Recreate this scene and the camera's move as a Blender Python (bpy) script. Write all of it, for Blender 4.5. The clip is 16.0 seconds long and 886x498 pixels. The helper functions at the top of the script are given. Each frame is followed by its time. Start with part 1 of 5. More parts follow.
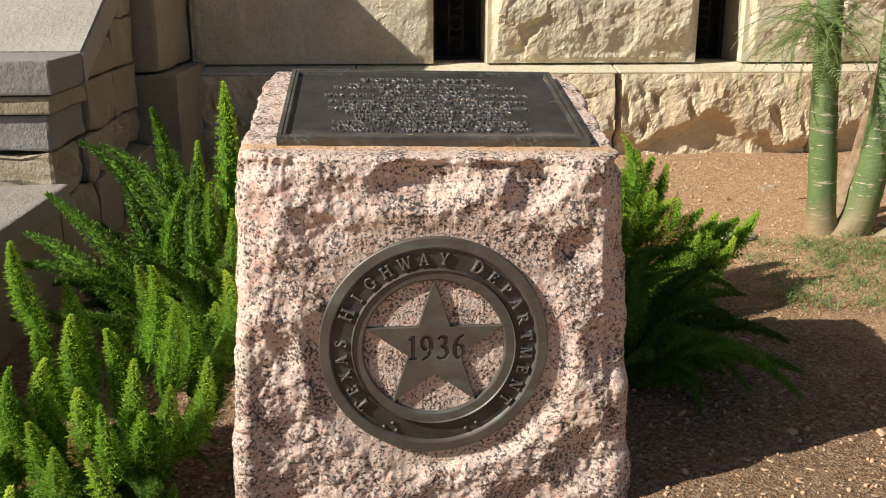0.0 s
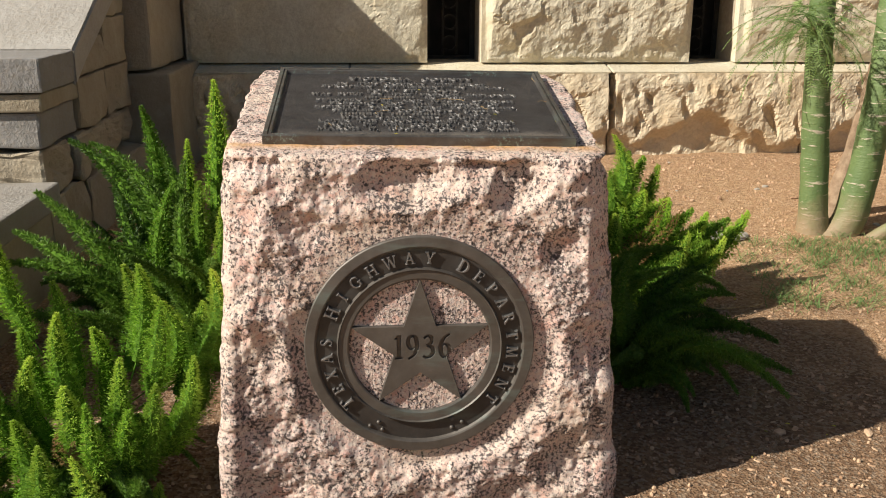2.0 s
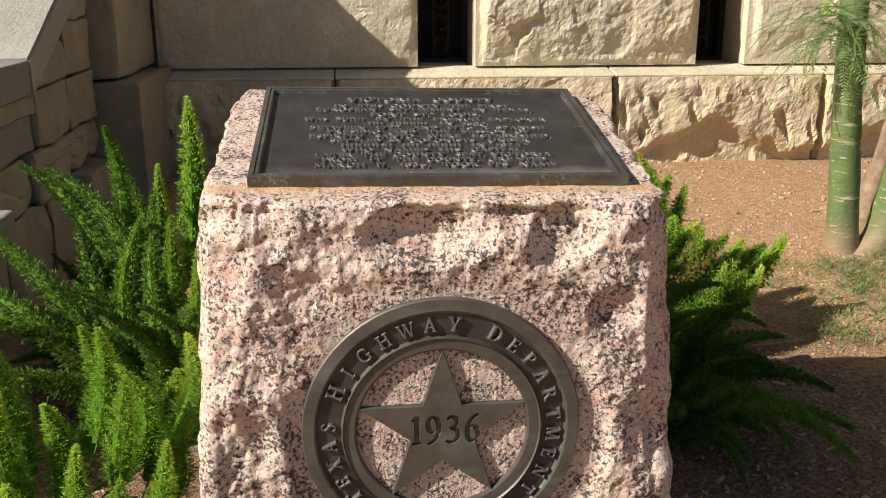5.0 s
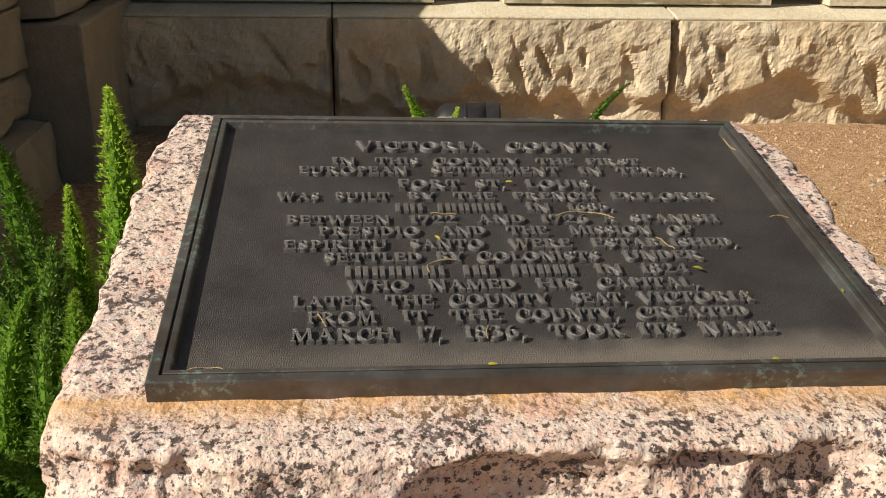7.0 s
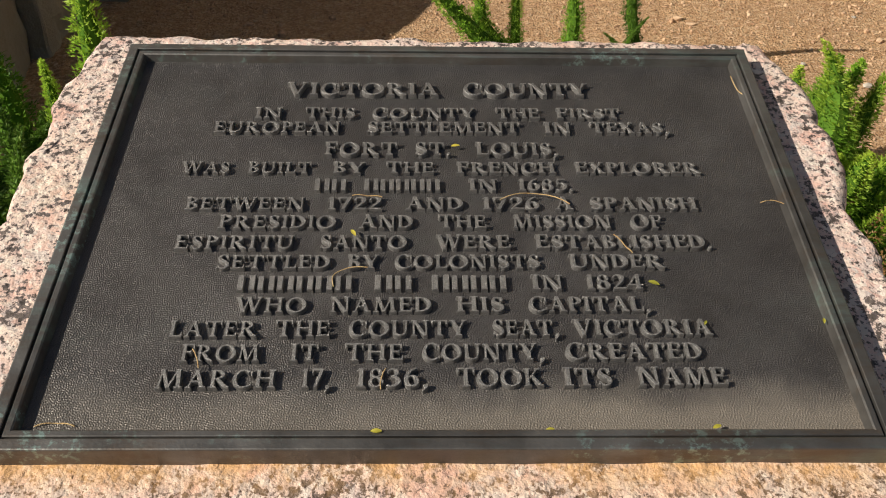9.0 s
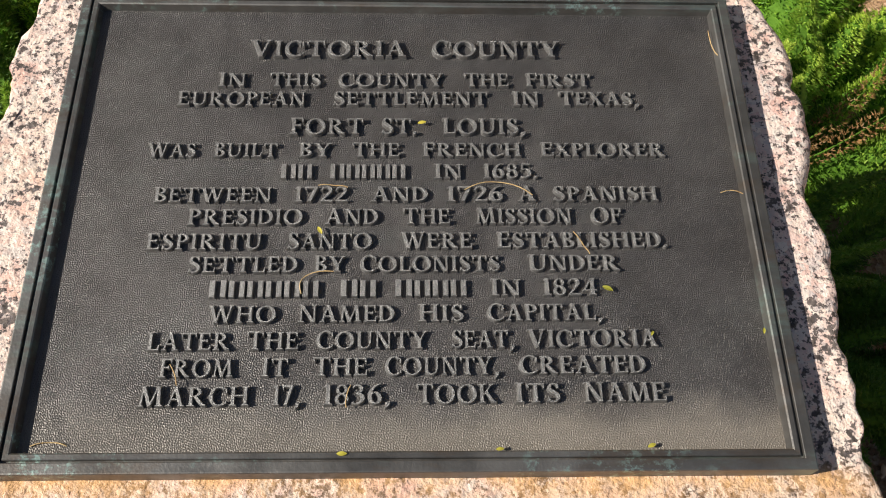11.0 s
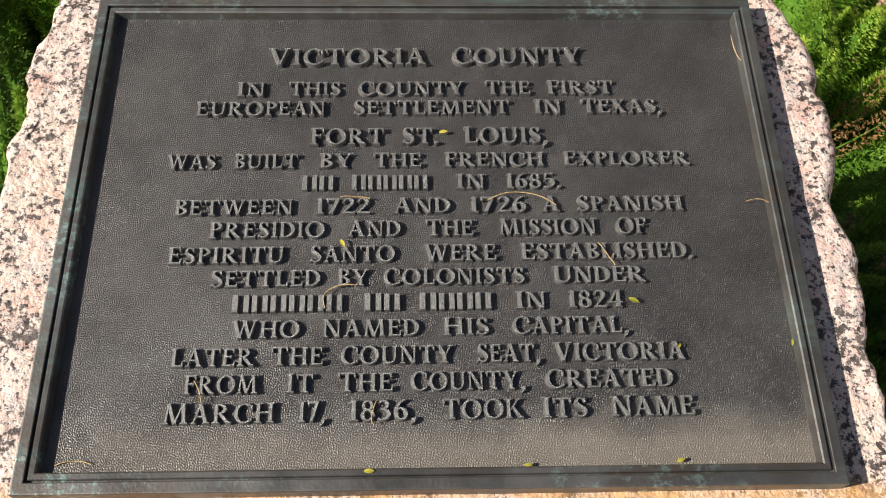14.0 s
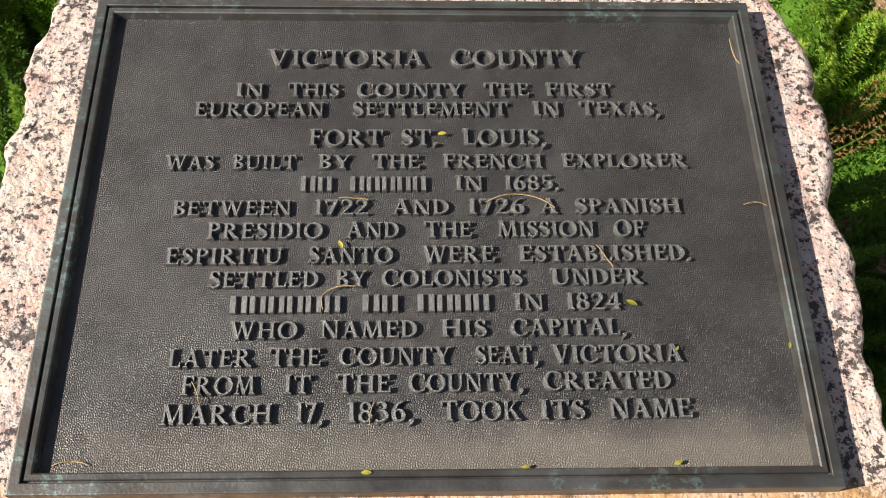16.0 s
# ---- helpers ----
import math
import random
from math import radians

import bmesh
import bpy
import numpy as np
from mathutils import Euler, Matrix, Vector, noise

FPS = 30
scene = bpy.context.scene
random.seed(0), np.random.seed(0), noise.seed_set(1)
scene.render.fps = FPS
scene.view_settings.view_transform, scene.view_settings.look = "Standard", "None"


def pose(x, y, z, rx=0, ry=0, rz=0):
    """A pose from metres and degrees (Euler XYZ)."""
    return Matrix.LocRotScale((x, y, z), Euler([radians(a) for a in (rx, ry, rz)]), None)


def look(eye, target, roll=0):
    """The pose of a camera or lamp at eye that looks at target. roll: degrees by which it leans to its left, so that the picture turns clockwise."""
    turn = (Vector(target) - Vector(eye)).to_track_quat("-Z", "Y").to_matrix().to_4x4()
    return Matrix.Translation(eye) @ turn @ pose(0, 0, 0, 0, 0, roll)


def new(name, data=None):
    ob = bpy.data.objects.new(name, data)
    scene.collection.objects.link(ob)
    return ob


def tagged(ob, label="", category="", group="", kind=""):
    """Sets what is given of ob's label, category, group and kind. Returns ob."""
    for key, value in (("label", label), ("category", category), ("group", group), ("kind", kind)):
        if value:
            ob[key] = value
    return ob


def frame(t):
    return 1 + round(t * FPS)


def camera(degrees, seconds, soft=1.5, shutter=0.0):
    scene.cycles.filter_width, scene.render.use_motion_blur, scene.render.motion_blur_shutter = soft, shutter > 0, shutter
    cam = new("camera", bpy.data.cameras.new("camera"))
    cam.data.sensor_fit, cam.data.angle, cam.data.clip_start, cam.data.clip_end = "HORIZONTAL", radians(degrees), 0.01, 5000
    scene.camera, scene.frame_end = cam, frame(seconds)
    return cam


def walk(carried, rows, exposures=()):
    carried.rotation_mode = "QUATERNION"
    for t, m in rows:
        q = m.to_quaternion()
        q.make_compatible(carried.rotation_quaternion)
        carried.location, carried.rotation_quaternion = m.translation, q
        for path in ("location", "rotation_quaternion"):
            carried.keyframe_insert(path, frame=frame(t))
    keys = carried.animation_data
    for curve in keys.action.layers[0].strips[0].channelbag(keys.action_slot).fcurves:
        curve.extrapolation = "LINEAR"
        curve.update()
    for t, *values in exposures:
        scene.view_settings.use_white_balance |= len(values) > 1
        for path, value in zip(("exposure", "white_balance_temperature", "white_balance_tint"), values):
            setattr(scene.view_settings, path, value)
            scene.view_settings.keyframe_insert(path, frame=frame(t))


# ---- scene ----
cam = camera(51.3, 16.0, soft=1.05)
PATH = [
    (0, (-0.118, -1.774, 0.922), (0.025, 0.139, 0.359), 0.1),
    (0.5, (-0.108, -1.774, 0.921), (0.044, 0.138, 0.357), -0.1),
    (1, (-0.101, -1.771, 0.926), (0.056, 0.138, 0.35), 0.1),
    (1.5, (-0.097, -1.773, 0.923), (0.06, 0.138, 0.354), 0.2),
    (2, (-0.095, -1.775, 0.922), (0.053, 0.138, 0.357), 0.3),
    (2.5, (-0.092, -1.772, 0.916), (0.052, 0.141, 0.351), 0.4),
    (3, (-0.085, -1.772, 0.92), (0.051, 0.137, 0.341), 0.4),
    (3.2, (-0.082, -1.773, 0.916), (0.053, 0.136, 0.335), 0.7),
    (5.3, (-0.149, -1.325, 0.936), (0.048, 0.582, 0.366), 0.0),
    (5.5, (-0.129, -1.247, 0.93), (0.031, 0.666, 0.368), 0.4),
    (6, (-0.071, -1.0, 0.952), (-0.029, 0.923, 0.405), 0.5),
    (6.5, (-0.099, -0.762, 0.965), (-0.002, 1.134, 0.338), 0.6),
    (7, (-0.156, -0.605, 0.978), (0.045, 1.235, 0.221), 1.3),
    (7.5, (-0.118, -0.533, 0.996), (0.023, 1.271, 0.145), 1.5),
    (8, (-0.025, -0.497, 1.001), (-0.01, 1.299, 0.122), 0.5),
    (8.2, (0.002, -0.499, 1.011), (-0.015, 1.289, 0.115), 0.1),
    (10.3, (-0.034, -0.249, 1.239), (0.048, 0.952, -0.358), 0.6),
    (10.5, (-0.011, -0.266, 1.252), (0.053, 0.931, -0.349), 0.8),
    (11, (0.016, -0.289, 1.257), (0.046, 0.936, -0.324), 0.8),
    (11.5, (0.001, -0.271, 1.257), (0.027, 0.936, -0.337), 0.5),
    (12, (0.001, -0.262, 1.264), (0.009, 0.944, -0.331), -0.3),
    (12.5, (0.0, -0.268, 1.264), (0.019, 0.944, -0.327), 0.3),
    (13, (0.0, -0.27, 1.262), (0.027, 0.937, -0.333), 0.4),
    (13.5, (-0.003, -0.271, 1.262), (0.029, 0.937, -0.332), 0.6),
    (14, (-0.001, -0.268, 1.264), (0.023, 0.934, -0.334), 0.2),
    (14.5, (0.002, -0.269, 1.263), (0.015, 0.939, -0.33), -0.2),
    (15, (-0.001, -0.267, 1.265), (0.019, 0.934, -0.335), 0.1),
    (15.5, (-0.003, -0.266, 1.264), (0.029, 0.931, -0.337), 0.7),
    (16, (-0.003, -0.268, 1.264), (0.03, 0.937, -0.332), 0.8),
]
walk(cam, [(t, look(eye, target, roll)) for t, eye, target, roll in PATH],
     exposures=[(0.0, 0.47, 6420, 10), (5.5, 0.47, 6500, 10), (6.5, 0.33, 6650, 10), (8.2, 0.31, 6750, 10), (10.3, 0.46, 6200, 10), (11.5, 0.62, 6250, 10), (16.0, 0.64, 6250, 10)])

# ---- world, sun, exposure ----
SUN = Vector((1.32, 0.45, -1.0)).normalized()          # the way the sunlight travels
world = bpy.data.worlds.new("daylight")
scene.world = world
world.use_nodes = True
wn, wl = world.node_tree.nodes, world.node_tree.links
sky = wn.new("ShaderNodeTexSky")
sky.sky_type, sky.sun_disc = "NISHITA", False
sky.sun_elevation = math.asin(-SUN.z)
sky.sun_rotation = math.atan2(-SUN.x, -SUN.y)
wl.new(sky.outputs[0], wn["Background"].inputs[0])
wn["Background"].inputs[1].default_value = 0.043
sun = new("sun", bpy.data.lights.new("sun", "SUN"))
sun.data.energy, sun.data.angle, sun.data.color = 5.0, radians(0.55), (1.0, 0.935, 0.815)
sun.matrix_world = look((-6, -2, 6), Vector((-6, -2, 6)) + SUN)


# ---- materials ----
class Mat:
    """A node material with a principled shader, and short ways to add textures to it."""

    def __init__(self, name, rough=0.8, metal=0.0, spec=0.5):
        self.m = bpy.data.materials.new(name)
        self.m.use_nodes = True
        self.t = self.m.node_tree
        self.b = self.t.nodes["Principled BSDF"]
        self.b.inputs["Roughness"].default_value = rough
        self.b.inputs["Metallic"].default_value = metal
        self.b.inputs["Specular IOR Level"].default_value = spec
        self.co = self.t.nodes.new("ShaderNodeTexCoord").outputs["Object"]

    def node(self, kind, **sets):
        n = self.t.nodes.new("ShaderNode" + kind)
        for k, v in sets.items():
            n.inputs[k.replace("_", " ")].default_value = v
        return n

    def link(self, a, b):
        self.t.links.new(a, b)

    def noise(self, scale, detail=4.0, rough=0.55, co=None, squash=None):
        n = self.node("TexNoise", Scale=scale, Detail=detail, Roughness=rough)
        src = co or self.co
        if squash:
            mp = self.node("Mapping", Scale=squash)
            self.link(src, mp.inputs["Vector"])
            src = mp.outputs[0]
        self.link(src, n.inputs["Vector"])
        return n.outputs["Fac"]

    def voronoi(self, scale, feature="F1", out="Distance", rand=1.0):
        n = self.node("TexVoronoi", Scale=scale, Randomness=rand)
        n.feature = feature
        self.link(self.co, n.inputs["Vector"])
        return n.outputs[out]

    def ramp(self, fac, *stops):
        r = self.node("ValToRGB")
        el = r.color_ramp.elements
        while len(el) < len(stops):
            el.new(0.5)
        for e, (p, c) in zip(el, stops):
            e.position, e.color = p, (*c, 1) if len(c) == 3 else c
        self.link(fac, r.inputs[0])
        return r.outputs[0]

    def mix(self, fac, a, b, mode="MIX"):
        n = self.node("Mix")
        n.data_type, n.blend_type = "RGBA", mode
        for i, v in ((0, fac), (6, a), (7, b)):
            if isinstance(v, (int, float)):
                n.inputs[i].default_value = v
            elif isinstance(v, tuple):
                n.inputs[i].default_value = (*v, 1)
            else:
                self.link(v, n.inputs[i])
        return n.outputs[2]

    def math(self, op, a, b=0.0):
        n = self.node("Math")
        n.operation = op
        for i, v in ((0, a), (1, b)):
            if isinstance(v, (int, float)):
                n.inputs[i].default_value = v
            else:
                self.link(v, n.inputs[i])
        return n.outputs[0]

    def bump(self, height, dist, strength=1.0):
        n = self.node("Bump", Strength=strength, Distance=dist)
        self.link(height, n.inputs["Height"])
        old = self.b.inputs["Normal"]
        if old.is_linked:
            self.link(old.links[0].from_socket, n.inputs["Normal"])
        self.link(n.outputs[0], old)

    def colour(self, c):
        if isinstance(c, tuple):
            self.b.inputs["Base Color"].default_value = (*c, 1)
        else:
            self.link(c, self.b.inputs["Base Color"])

    def rough(self, r):
        self.link(r, self.b.inputs["Roughness"])


def granite_material():
    k = Mat("pink_granite", 0.65, 0.0, 0.3)
    # crystals with ragged outlines
    warp = k.node("TexNoise", Scale=140.0, Detail=3.0)
    k.link(k.co, warp.inputs["Vector"])
    shift = k.node("VectorMath")
    shift.operation = "MULTIPLY_ADD"
    k.link(warp.outputs["Color"], shift.inputs[0])
    shift.inputs[1].default_value = (0.013, 0.013, 0.013)
    k.link(k.co, shift.inputs[2])
    plain_co, k.co = k.co, shift.outputs[0]
    sep = k.node("SeparateColor")
    k.link(k.voronoi(175, out="Color"), sep.inputs[0])
    k.co = plain_co
    base = k.ramp(sep.outputs[0], (0.0, (0.64, 0.46, 0.395)), (0.22, (0.72, 0.59, 0.495)), (0.42, (0.65, 0.43, 0.365)), (0.6, (0.77, 0.665, 0.57)), (0.8, (0.53, 0.445, 0.41)), (1.0, (0.71, 0.51, 0.435)))
    base = k.mix(k.ramp(k.noise(26, 4, 0.62), (0.55, (0, 0, 0)), (0.64, (0.7, 0.7, 0.7))), base, (0.62, 0.34, 0.27))
    base = k.mix(k.ramp(k.noise(4.5, 5, 0.6), (0.46, (0, 0, 0)), (0.70, (0.45, 0.45, 0.45))), base, (0.72, 0.57, 0.41))
    fleck = k.noise(148, 4, 0.66)
    group = k.noise(19, 4, 0.62)
    dark = k.math("ADD", fleck, k.math("MULTIPLY", group, 0.42))
    halo = k.ramp(dark, (0.70, (0, 0, 0)), (0.76, (0.6, 0.6, 0.6)))
    base = k.mix(halo, base, (0.40, 0.31, 0.29))
    mask = k.ramp(dark, (0.766, (0, 0, 0)), (0.780, (0.97, 0.97, 0.97)))
    base = k.mix(mask, base, k.ramp(sep.outputs[1], (0, (0.030, 0.024, 0.021)), (1, (0.14, 0.112, 0.098))))
    fine = k.ramp(k.math("ADD", k.noise(300, 2, 0.5), k.math("MULTIPLY", group, 0.3)), (0.765, (0, 0, 0)), (0.785, (0.85, 0.85, 0.85)))
    base = k.mix(fine, base, (0.10, 0.08, 0.08))
    # rust washed out of the plaque on to the top's front strip
    pos = k.node("SeparateXYZ")
    k.link(k.co, pos.inputs[0])
    front = k.ramp(k.math("ADD", pos.outputs[1], 0.5), (0.465, (0.03, 0.03, 0.03)), (0.496, (1, 1, 1)), (0.51, (0, 0, 0)))
    rust = k.math("MULTIPLY", k.math("MULTIPLY", front, k.ramp(pos.outputs[2], (0.575, (0, 0, 0)), (0.592, (1, 1, 1)))), k.ramp(k.noise(17, 5, 0.7), (0.33, (0, 0, 0)), (0.60, (0.95, 0.95, 0.95))))
    base = k.mix(rust, base, (0.62, 0.35, 0.15))
    # green run-off below the emblem
    drip = k.math("MULTIPLY", k.ramp(k.math("ADD", pos.outputs[0], 0.5), (0.45, (0, 0, 0)), (0.485, (1, 1, 1)), (0.505, (1, 1, 1)), (0.54, (0, 0, 0))), k.ramp(k.math("ADD", pos.outputs[2], 0.5), (0.465, (0, 0, 0)), (0.512, (1, 1, 1)), (0.54, (1, 1, 1)), (0.56, (0, 0, 0))))
    base = k.mix(k.math("MULTIPLY", drip, k.ramp(k.noise(40, 5, 0.7), (0.40, (0, 0, 0)), (0.60, (0.75, 0.75, 0.75)))), base, (0.36, 0.42, 0.24))
    k.colour(base)
    k.rough(k.ramp(sep.outputs[2], (0, (0.38, 0.38, 0.38)), (1, (0.75, 0.75, 0.75))))
    k.bump(sep.outputs[1], 0.0022, 0.8)
    k.bump(k.noise(230, 3, 0.6), 0.0024, 0.8)
    k.bump(k.noise(70, 3, 0.55), 0.0045, 0.7)
    return k.m


def limestone_material(name, light, warm, grey):
    k = Mat(name, 0.9, 0.0, 0.25)
    c = k.ramp(k.noise(5, 6, 0.6), (0.3, warm), (0.62, light))
    c = k.mix(k.ramp(k.noise(1.3, 5, 0.6), (0.45, (0, 0, 0)), (0.75, (0.8, 0.8, 0.8))), c, grey)
    c = k.mix(k.ramp(k.noise(60, 4, 0.65), (0.3, (0.28, 0.28, 0.28)), (0.6, (0, 0, 0))), c, (0.24, 0.17, 0.10))
    oi = k.node("ObjectInfo")
    c = k.mix(k.math("MULTIPLY", oi.outputs["Random"], 0.25), c, (0.50, 0.42, 0.31))
    k.colour(c)
    k.bump(k.noise(38, 6, 0.65), 0.012, 0.7)
    k.bump(k.noise(150, 4, 0.6), 0.003, 0.8)
    return k.m


def bronze_material(name, dark, light, field=False, green=0.3, rough=(0.30, 0.48), metal=0.35, spec=0.6):
    k = Mat(name, 0.4, metal, spec)
    c = k.ramp(k.noise(14, 6, 0.65), (0.35, dark), (0.7, light))
    streak = k.noise(5, 6, 0.65, squash=(1.0, 5.0, 5.0))
    c = k.mix(k.ramp(streak, (0.54, (0, 0, 0)), (0.74, (green, green, green))), c, (0.19, 0.27, 0.24))
    if green > 0.5:
        spots = k.math("MULTIPLY", k.ramp(k.noise(120, 5, 0.7), (0.52, (0, 0, 0)), (0.62, (0.8, 0.8, 0.8))), k.ramp(k.noise(9, 3, 0.6), (0.50, (0, 0, 0)), (0.60, (1, 1, 1))))
        c = k.mix(spots, c, (0.30, 0.42, 0.38))
        c = k.mix(k.ramp(k.noise(13, 5, 0.7, squash=(1.0, 3.0, 3.0)), (0.52, (0, 0, 0)), (0.66, (0.55, 0.55, 0.55))), c, (0.12, 0.085, 0.06))
    c = k.mix(k.ramp(k.noise(55, 5, 0.7), (0.60, (0, 0, 0)), (0.85, (0.25, 0.25, 0.25))), c, (0.24, 0.21, 0.18))
    if field:
        pos = k.node("SeparateXYZ")
        k.link(k.co, pos.inputs[0])
        silt = k.math("ADD", pos.outputs[1], k.math("MULTIPLY", k.noise(20, 5, 0.6), 0.05))
        dust = k.math("MULTIPLY", k.ramp(silt, (0.060, (0.75, 0.75, 0.75)), (0.088, (0, 0, 0))), k.ramp(k.math("ADD", pos.outputs[0], 0.5), (0.15, (0.25, 0.25, 0.25)), (0.6, (1, 1, 1))))
        c = k.mix(dust, c, (0.20, 0.17, 0.135))
        k.link(k.math("MULTIPLY", k.math("SUBTRACT", 1.0, dust), metal), k.b.inputs["Metallic"])
        drip = k.noise(9, 5, 0.7, squash=(1.0, 0.35, 1.0))
        c = k.mix(k.ramp(drip, (0.60, (0, 0, 0)), (0.72, (0.6, 0.6, 0.6))), c, (0.06, 0.056, 0.054))
    k.colour(c)
    k.rough(k.ramp(k.noise(30, 4), (0.3, (rough[0],) * 3), (0.7, (rough[1],) * 3)))
    if field:
        k.bump(k.noise(900, 1.0, 0.5), 0.0004, 0.4)
    else:
        k.bump(k.noise(420, 2, 0.5), 0.0004, 0.5)
    k.bump(k.noise(60, 3, 0.5), 0.0009, 0.4)
    return k.m


def ground_material():
    k = Mat("decomposed_granite", 0.95, 0.0, 0.2)
    c = k.ramp(k.noise(26, 6, 0.7), (0.3, (0.40, 0.22, 0.11)), (0.5, (0.62, 0.38, 0.20)), (0.72, (0.76, 0.52, 0.31)))
    c = k.mix(k.ramp(k.noise(1.6, 5), (0.4, (0, 0, 0)), (0.7, (0.5, 0.5, 0.5))), c, (0.42, 0.25, 0.13))
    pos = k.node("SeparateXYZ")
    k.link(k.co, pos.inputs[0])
    # soil darkened round the marker: part dark bed, part shade put into colour
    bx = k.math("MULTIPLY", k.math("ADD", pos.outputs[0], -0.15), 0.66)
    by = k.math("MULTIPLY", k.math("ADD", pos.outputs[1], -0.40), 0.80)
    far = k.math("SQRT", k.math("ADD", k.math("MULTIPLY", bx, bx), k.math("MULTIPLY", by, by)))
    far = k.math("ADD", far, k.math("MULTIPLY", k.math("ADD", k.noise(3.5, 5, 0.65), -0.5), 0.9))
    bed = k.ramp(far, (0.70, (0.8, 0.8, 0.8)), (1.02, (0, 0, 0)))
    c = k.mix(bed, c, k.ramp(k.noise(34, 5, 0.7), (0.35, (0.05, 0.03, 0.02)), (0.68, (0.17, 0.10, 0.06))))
    spk = k.voronoi(130, out="Color")
    sep = k.node("SeparateColor")
    k.link(spk, sep.inputs[0])
    c = k.mix(0.4, c, k.ramp(sep.outputs[0], (0, (0.17, 0.09, 0.055)), (0.6, (0.54, 0.34, 0.20)), (1, (0.72, 0.57, 0.42))))
    k.colour(c)
    k.bump(k.voronoi(130), 0.010, 0.9)
    k.bump(k.noise(32, 6, 0.75), 0.022, 0.8)
    return k.m


def plain(name, a, b, scale=30, rough=0.8, metal=0.0, spec=0.4, bump=0.002, per_object=0.0, island=0.0, other=(0.5, 0.4, 0.3)):
    k = Mat(name, rough, metal, spec)
    c = k.ramp(k.noise(scale, 5, 0.6), (0.35, a), (0.68, b))
    if per_object:
        c = k.mix(k.math("MULTIPLY", k.node("ObjectInfo").outputs["Random"], per_object), c, other)
    if island:
        c = k.mix(k.math("MULTIPLY", k.node("NewGeometry").outputs["Random Per Island"], island), c, other)
    k.colour(c)
    if bump:
        k.bump(k.noise(scale * 4, 4, 0.6), bump, 0.8)
    return k.m


def leaf_material(name, a, b, other, glow=0.35, young=None):
    k = Mat(name, 0.55, 0.0, 0.35)
    r = k.node("NewGeometry").outputs["Random Per Island"]
    o = k.node("ObjectInfo").outputs["Random"]
    c = k.ramp(r, (0.0, a), (0.8, b), (1.0, other))
    c = k.mix(k.math("MULTIPLY", o, 0.5), c, b)
    tone = k.ramp(k.math("FRACT", k.math("MULTIPLY", o, 7.31)), (0.0, (0.42, 0.50, 0.45)), (0.55, (0.85, 0.88, 0.85)), (1.0, (1.0, 1.0, 1.0)))
    c = k.mix(1.0, c, tone, "MULTIPLY")
    if young:
        pos = k.node("SeparateXYZ")
        k.link(k.co, pos.inputs[0])
        tips = k.ramp(pos.outputs[2], (0.20, (0, 0, 0)), (0.40, (0.9, 0.9, 0.9)))
        c = k.mix(k.math("MULTIPLY", tips, k.math("POWER", o, 1.4)), c, young)
    k.colour(c)
    tr = k.node("BsdfTranslucent")
    k.link(c, tr.inputs[0])
    mx = k.node("MixShader")
    mx.inputs[0].default_value = glow
    out = k.t.nodes["Material Output"]
    k.link(k.b.outputs[0], mx.inputs[1])
    k.link(tr.outputs[0], mx.inputs[2])
    k.link(mx.outputs[0], out.inputs[0])
    return k.m


def trunk_material():
    k = Mat("green_bark", 0.6, 0.0, 0.35)
    c = k.ramp(k.noise(6, 5, 0.6, squash=(1, 1, 0.5)), (0.3, (0.085, 0.135, 0.045)), (0.65, (0.16, 0.215, 0.08)))
    rings = k.noise(1.0, 4, 0.65, squash=(10, 10, 75))
    c = k.mix(k.ramp(rings, (0.60, (0, 0, 0)), (0.64, (0.9, 0.9, 0.9))), c, (0.50, 0.42, 0.31))
    wide = k.noise(1.0, 5, 0.7, squash=(4, 4, 19))
    c = k.mix(k.ramp(wide, (0.60, (0, 0, 0)), (0.64, (0.85, 0.85, 0.85))), c, (0.44, 0.35, 0.27))
    scar = k.noise(13, 4, 0.6, squash=(1, 1, 0.8))
    c = k.mix(k.ramp(scar, (0.68, (0, 0, 0)), (0.74, (0.8, 0.8, 0.8))), c, (0.20, 0.13, 0.09))
    pos = k.node("SeparateXYZ")
    k.link(k.co, pos.inputs[0])
    foot = k.math("ADD", pos.outputs[2], k.math("MULTIPLY", k.noise(9, 4), 0.25))
    c = k.mix(k.ramp(foot, (0.14, (0.85, 0.85, 0.85)), (0.27, (0, 0, 0))), c, (0.30, 0.21, 0.13))
    k.colour(c)
    k.bump(rings, 0.006, 0.6)
    k.bump(k.noise(70, 4, 0.6), 0.003, 0.6)
    return k.m


GRANITE = granite_material()
STONE = limestone_material("cream_limestone", (0.74, 0.67, 0.51), (0.62, 0.52, 0.35), (0.52, 0.48, 0.39))
STONE_BASE = limestone_material("tan_limestone", (0.74, 0.63, 0.45), (0.60, 0.45, 0.27), (0.50, 0.43, 0.33))
# grey slab stone, darkened: dappled shade on the stair put into its colour
SLAB_SHADED = limestone_material("shaded_slab", (0.28, 0.275, 0.27), (0.225, 0.217, 0.206), (0.18, 0.178, 0.176))
# paler copy for the sloped coping: light on its top put into the colour
SLAB_LIT = limestone_material("lit_slab", (0.42, 0.415, 0.405), (0.34, 0.33, 0.31), (0.27, 0.268, 0.262))
# darker limestone copy: shade on stair cheek and pier put into the colour
STONE_SHADED = limestone_material("shaded_limestone", (0.40, 0.35, 0.265), (0.30, 0.245, 0.17), (0.24, 0.215, 0.178))
MORTAR = plain("lime_mortar", (0.36, 0.30, 0.22), (0.46, 0.39, 0.29), 40, 0.95)
